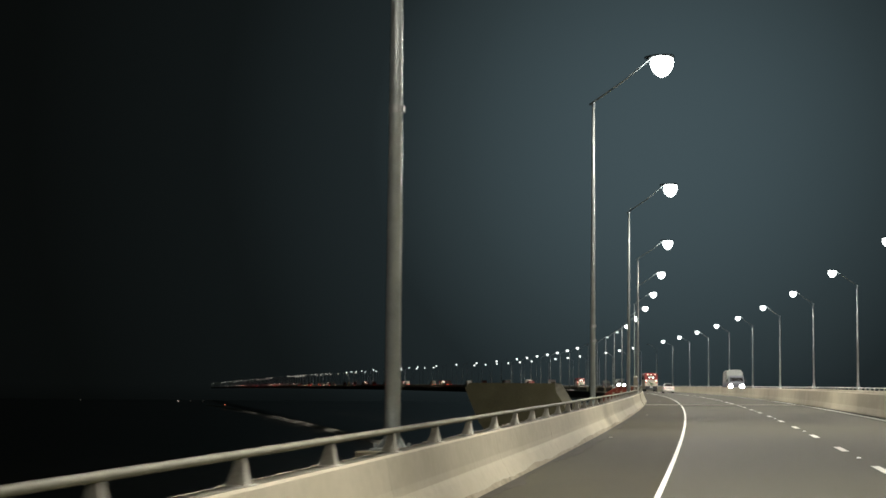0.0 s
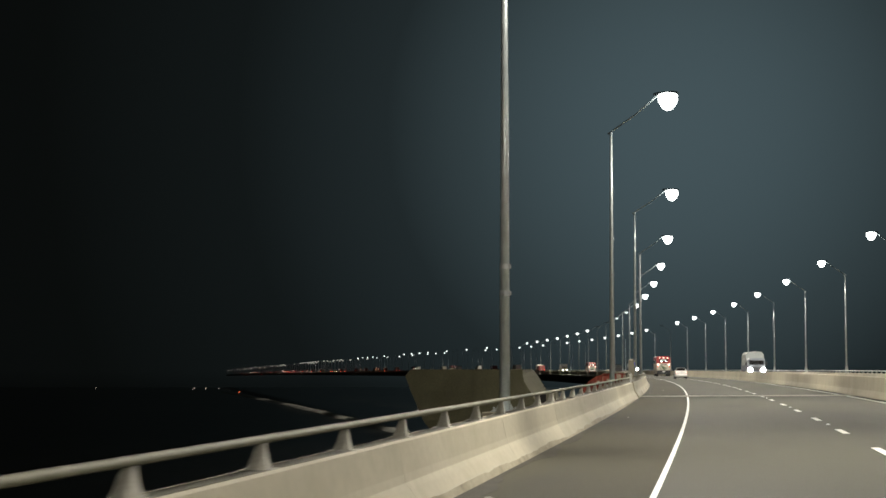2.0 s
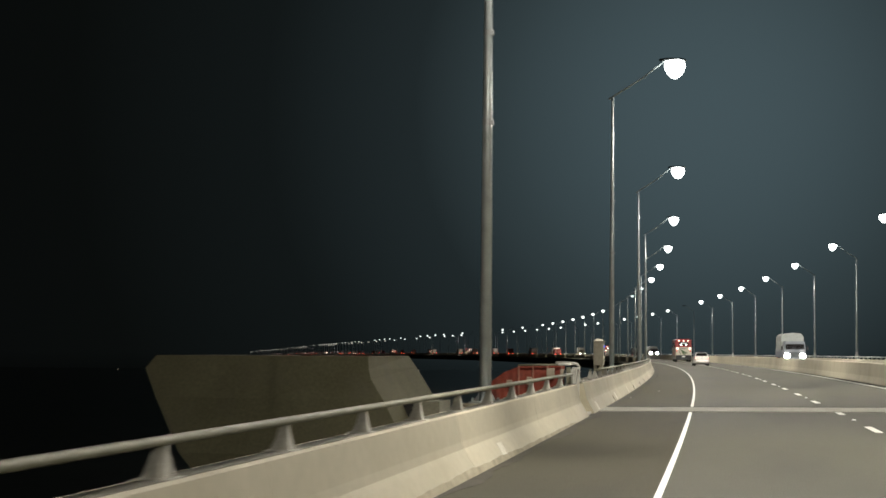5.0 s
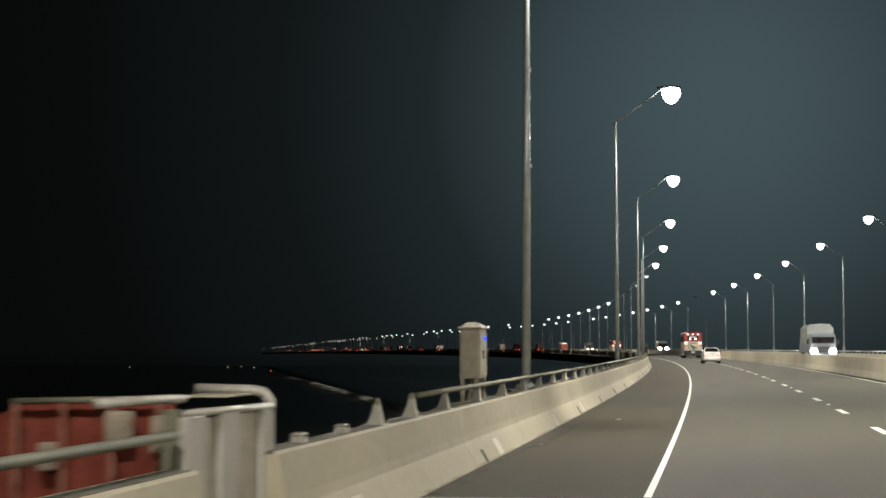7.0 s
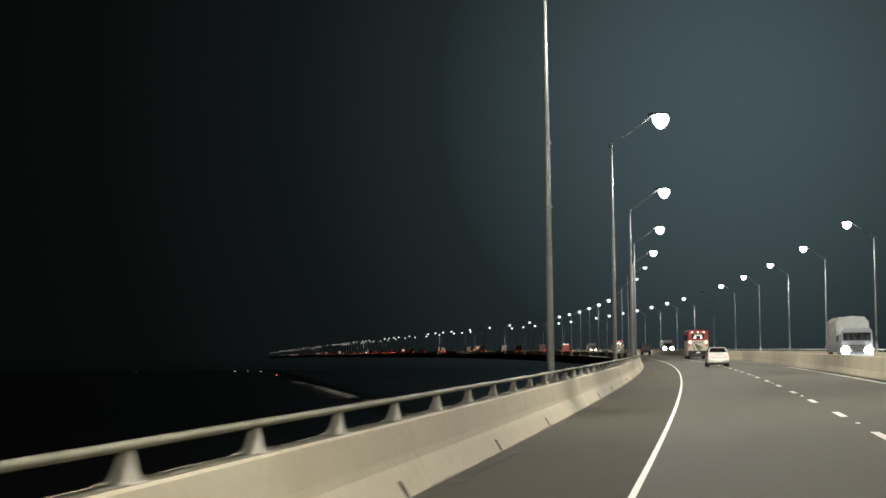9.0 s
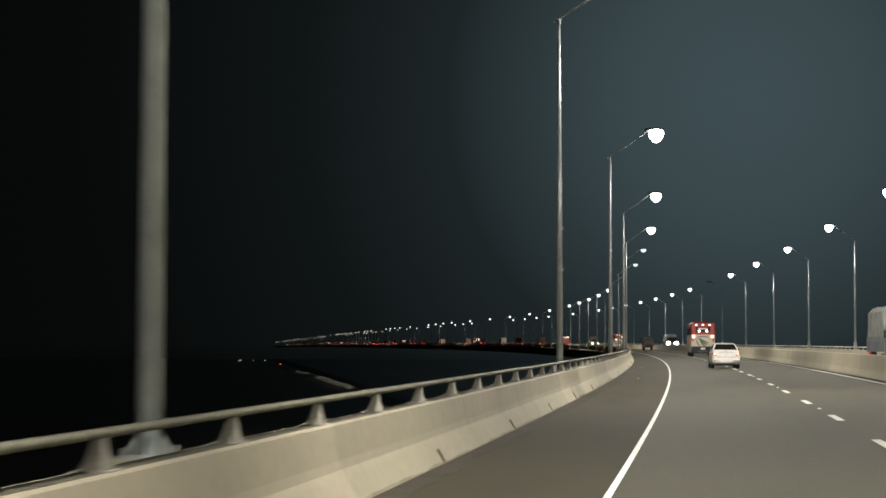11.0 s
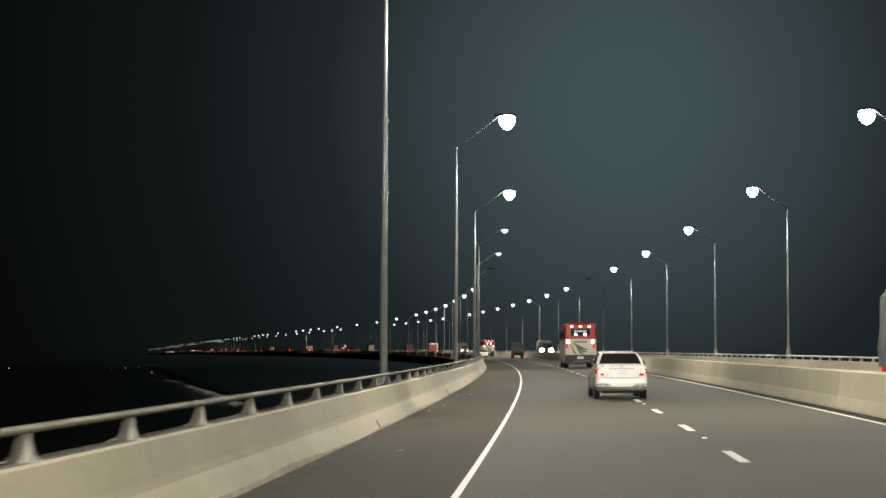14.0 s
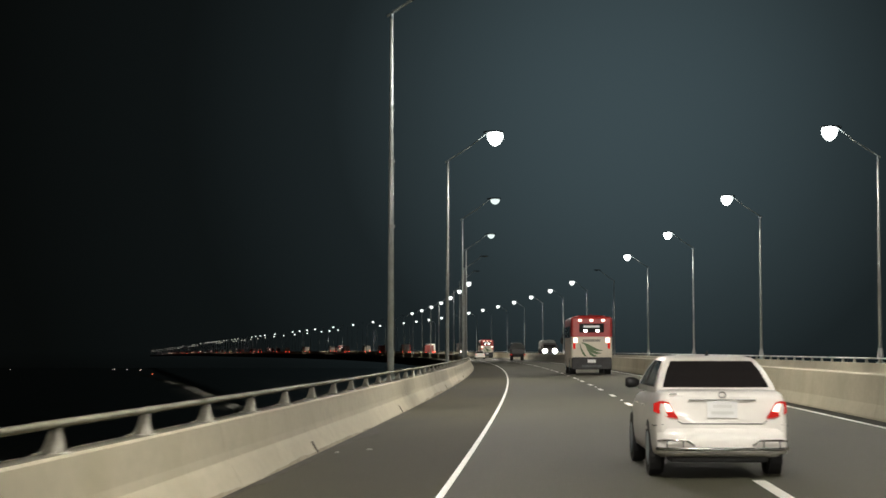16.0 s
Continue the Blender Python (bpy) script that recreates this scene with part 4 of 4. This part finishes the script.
part("side_rail", tube(bmesh.new(), [(-.10, -.9, 1.245), (-.16, -1.25, 1.25), (-.26, -2.05, 1.25)], .032, 8), PALE_STEEL, endf, smooth=True)
bm = bmesh.new()
box(bm, -.50, -.14, .30, .98, 1.215, 1.235, .004)
part("cover_plate", bm, CAB, endf, "flat cover plate on top")
bm = bmesh.new()
box(bm, -.10, .30, -1.1, 1.9, -.05, .05, .012)
part("foot_plate", bm, PALE_STEEL, endf)
# walkway rail going outwards from the frame, with a red sheet tied on it
RUST = noisy("rusty_red_steel", (.20, .075, .045), (.27, .12, .08), 5, 40, .7, .1, .1)
walkway = new("walkway_rail")
walkway.matrix_basis = spot_on_road(89.6, -3.95)
tagged(walkway, "pale steel walkway rail running out from the parapet", "railing")
for z in (1.24, .30):
    part("rail", tube(bmesh.new(), [(-.05, -.14, z), (-1.15, -.14, z - .02)], .024, 8), RAIL_STEEL, walkway, smooth=True)
for x in (-.08, -.42, -.78, -1.13):
    part("rail_post", tube(bmesh.new(), [(x, -.14, -.8), (x, -.14, 1.22)], .022, 8), RUST, walkway, smooth=True)
bm = bmesh.new()
box(bm, -3.4, -.05, -.3, .9, -.9, -.78, .02)
part("walk_slab", bm, CONCRETE_OLD, walkway)
SHEET_PLATE = noisy("dusty_plate", (.27, .23, .17), (.36, .30, .23), 5, 30, .8, 0, .1, ((.22, .12, .08), 6, .5))
RED_SHEET = noisy("red_sheet", (.145, .024, .011), (.205, .036, .016), 1.6, 24, .8, 0, .6, ((.06, .014, .008), 3.2, .8), .3)
bm = bmesh.new()
cols, rings = 44, []
for i in range(cols + 1):
    x = -.02 - 2.5 * i / cols
    top = float(np.interp(x, [-2.52, -2.2, -1.85, -1.5, -1.1, -.7], [-.2, .42, .80, 1.05, 1.20, 1.25]))
    wob = .035 * math.sin(i * 1.9) + .02 * math.sin(i * 4.3 + 1)
    ring = []
    for k in range(7):
        v = k / 6
        ring.append((x, wob * (.4 + v) - .05 * math.sin(v * 3), top + (-.55 - top) * v))
    rings.append(ring + [(p[0], p[1] + .02, p[2]) for p in reversed(ring)])
loft(bm, rings)
sheet = part("red_sheet", bm, RED_SHEET, smooth=True)
sheet.matrix_basis = spot_on_road(89.6, -3.95)
tagged(sheet, "crumpled red plastic sheet hung on the walkway rail", "sheet")
for x, z, w, h in ((-.34, 1.05, .2, .22), (-.86, .84, .13, .2), (-.06, 1.0, .1, .26), (-1.35, .80, .14, .12)):
    bm = bmesh.new()
    box(bm, x - w / 2, x + w / 2, -.24, -.18, z - h / 2, z + h / 2, .02)
    ob = part("sheet_weight", bm, SHEET_PLATE)
    ob.matrix_basis = spot_on_road(89.6, -3.95)
    tagged(ob, "pale plate tied to the red sheet", "plate", "plates on the red sheet")

# switch cabinet on legs behind the parapet, its long side along the road
cab = new("control_cabinet")
cab.matrix_basis = spot_on_road(104.85, -4.08)
tagged(cab, "cream steel control cabinet with hipped roof on legs", "cabinet")
bm = bmesh.new()
box(bm, -.16, .15, -.42, .40, 1.09, 1.876, .012)
part("body", bm, CAB, cab)
for y0, y1 in ((-.40, -.02), (.0, .38)):
    bm = bmesh.new()
    box(bm, .149, .165, y0, y1, 1.12, 1.81, .006)
    door = part("door", bm, CAB, cab)
    bm = bmesh.new()
    box(bm, .164, .185, y1 - .07, y1 - .04, 1.40, 1.54, .006)
    part("door_handle", bm, LAMP_BODY, door)
bm = bmesh.new()
box(bm, -.13, .12, -.434, -.418, 1.12, 1.81, .006)
part("end_panel", bm, CAB, cab)
bm = bmesh.new()
loft(bm, [[(-.185, -.465, 1.875), (.19, -.465, 1.875), (.19, .445, 1.875), (-.185, .445, 1.875)], [(-.185, -.465, 1.90), (.19, -.465, 1.90), (.19, .445, 1.90), (-.185, .445, 1.90)],
          [(-.06, -.25, 1.98), (.06, -.25, 1.98), (.06, .22, 1.98), (-.06, .22, 1.98)]])
part("roof", bm, CAB, cab, "hipped sheet roof")
for x in (-.12, .11):
    for y in (-.37, .35):
        bm = bmesh.new()
        box(bm, x - .03, x + .03, y - .03, y + .03, .70, 1.09, .004)
        part("leg", bm, CAB, cab)
bm = bmesh.new()
box(bm, -.30, .16, -.55, .55, -.34, .72, .02)
part("plinth", bm, CONCRETE, cab, "concrete plinth")
bm = bmesh.new()
tube(bm, [(.0, .1, 1.1), (.0, .1, .85), (.03, .12, .71)], .04, 8)
part("conduit", bm, CAB, cab)
bm = bmesh.new()
box(bm, .02, .10, .40, .47, 1.36, 1.44, .01)
part("side_bracket", bm, CAB, cab)
BLUE_SIGN = glowing("blue_display", (.07, .10, 1.0), 1.6)
bm = bmesh.new()
box(bm, .16, .178, -.04, .27, 1.70, 1.755, .004)
part("blue_display", bm, BLUE_SIGN, cab, "lit blue display strip")
bm = bmesh.new()
box(bm, .16, .172, -.03, .26, 1.565, 1.695, .004)
part("meter_window", bm, GALV, cab, "grey meter window")

# broad pier head beside the deck
pier = new("pier_head")
tagged(pier, "massive weathered concrete pier head beside the bridge", "pier", kind="structure")
rings = []
for z, a0, near, far, s0, s1 in ((-37.5, -13.2, -9.7, -9.7, 92.1, 96.1), (-3.1, -13.2, -9.7, -9.7, 92.1, 96.1), (-1.2, -14.5, -8.1, -7.7, 91.4, 96.8), (.26, -15.1, -8.8, -8.42, 91.24, 96.88),
                                 (.52, -15.2, -8.97, -8.58, 91.24, 96.88), (.77, -15.3, -9.12, -8.74, 91.24, 96.88), (1.03, -15.4, -9.18, -8.9, 91.24, 96.88), (1.37, -15.1, -9.2, -9.15, 91.24, 96.88)):
    rings.append([W(s0, a0 + .2, z - CROSSFALL * a0), W(s0, near, z - CROSSFALL * near), W(s1, far, z - CROSSFALL * far), W(s1, a0, z - CROSSFALL * a0)])
part("head", loft(bmesh.new(), rings), CONCRETE_OLD, pier)
# bearing block on the side towards the deck; a slot's shade painted as a dark strip
BLOCK = noisy("bearing_concrete", (.21, .20, .14), (.27, .255, .18), 1.2, 20, .9, 0, .2)
for name, mat, a0, a1, s0, s1, z0, z1 in (("bearing_block", BLOCK, -9.0, -7.66, 93.3, 95.3, -.9, .22), ("slot", SLOT_SHADE, -8.62, -8.16, 92.98, 93.297, -.7, .24)):
    part(name, loft(bmesh.new(), [[W(s0, a0, z), W(s0, a1, z), W(s1, a1, z), W(s1, a0, z)] for z in (z0, z1)]), mat, pier)

# pale bank at the water's edge below the bridge
BANK = noisy("pale_bank", (.66, .66, .58), (.76, .75, .66), .02, .6, .95, 0, .3)
line = [(-215, 1080), (-297, 1320), (-408, 1650), (-640, 2290), (-893, 2970), (-1060, 3400)]
bm = bmesh.new()
pts = []
for (x0, y0), (x1, y1) in zip(line, line[1:]):
    for k in range(8):
        u = k / 8
        pts.append((x0 + (x1 - x0) * u + rng.uniform(-2, 2), y0 + (y1 - y0) * u))
loft(bm, [[(x - 7, y, -36.2), (x - 3 + rng.uniform(-.6, .6), y, -34.2 + rng.uniform(-.3, .3)), (x + 3, y, -34.2), (x + 7, y, -36.2)] for x, y in pts])
tagged(part("bank", bm, BANK), "pale stone embankment along the river", "embankment", kind="structure")

# small beacon on a post at the bank's far end
mark = new("marker_lamp")
mark.matrix_basis = pose(-905, 3010, -34.4)
tagged(mark, "red marker lamp on a short post at the embankment", "marker lamp")
part("post", tube(bmesh.new(), [(0, 0, -.5), (0, 0, 3.2)], .15, 8), GALV, mark)
bm = bmesh.new()
loft(bm, [[(q * math.cos(k * math.pi / 5), q * math.sin(k * math.pi / 5), z) for k in range(10)] for z, q in ((3.2, .5), (3.6, .9), (4.3, .9), (4.8, .4))])
RED_BEACON = glowing("red_beacon", (1.0, .22, .10), 1.5)
part("lantern", bm, RED_BEACON, mark, "lit red lantern", smooth=True)

# far huts with lamps on the other bank
HUT_LAMP = glowing("hut_lamp", (1.0, .92, .75), 5.0)
HUT = noisy("hut_wall", (.2, .19, .17), (.28, .26, .23), .5, 6, .9, 0, .1)
for k, (x, y) in enumerate(((-1388, 4210), (-1372, 4150), (-1366, 4240), (-1312, 4180), (-1640, 4160))):
    hut = new("hut")
    hut.matrix_basis = pose(x, y, -36, 0, 0, 20)
    tagged(hut, "small far hut with a lamp on its wall", "hut", "huts on the far bank")
    bm = bmesh.new()
    box(bm, -3, 3, -2, 2, 0, 3, .05)
    part("wall", bm, HUT, hut)
    bm = bmesh.new()
    poly_prism(bm, [(-3.4, 2.9), (3.4, 2.9), (0, 4.4)], "y", -2.4, 2.4)
    part("roof", bm, HUT, hut)
    bm = bmesh.new()
    w = rng.uniform(.3, .6)
    box(bm, -w, w, -2.5, -2.0, 2.2, 2.2 + w, .05)
    part("lamp", bm, HUT_LAMP, hut, "lit lamp")
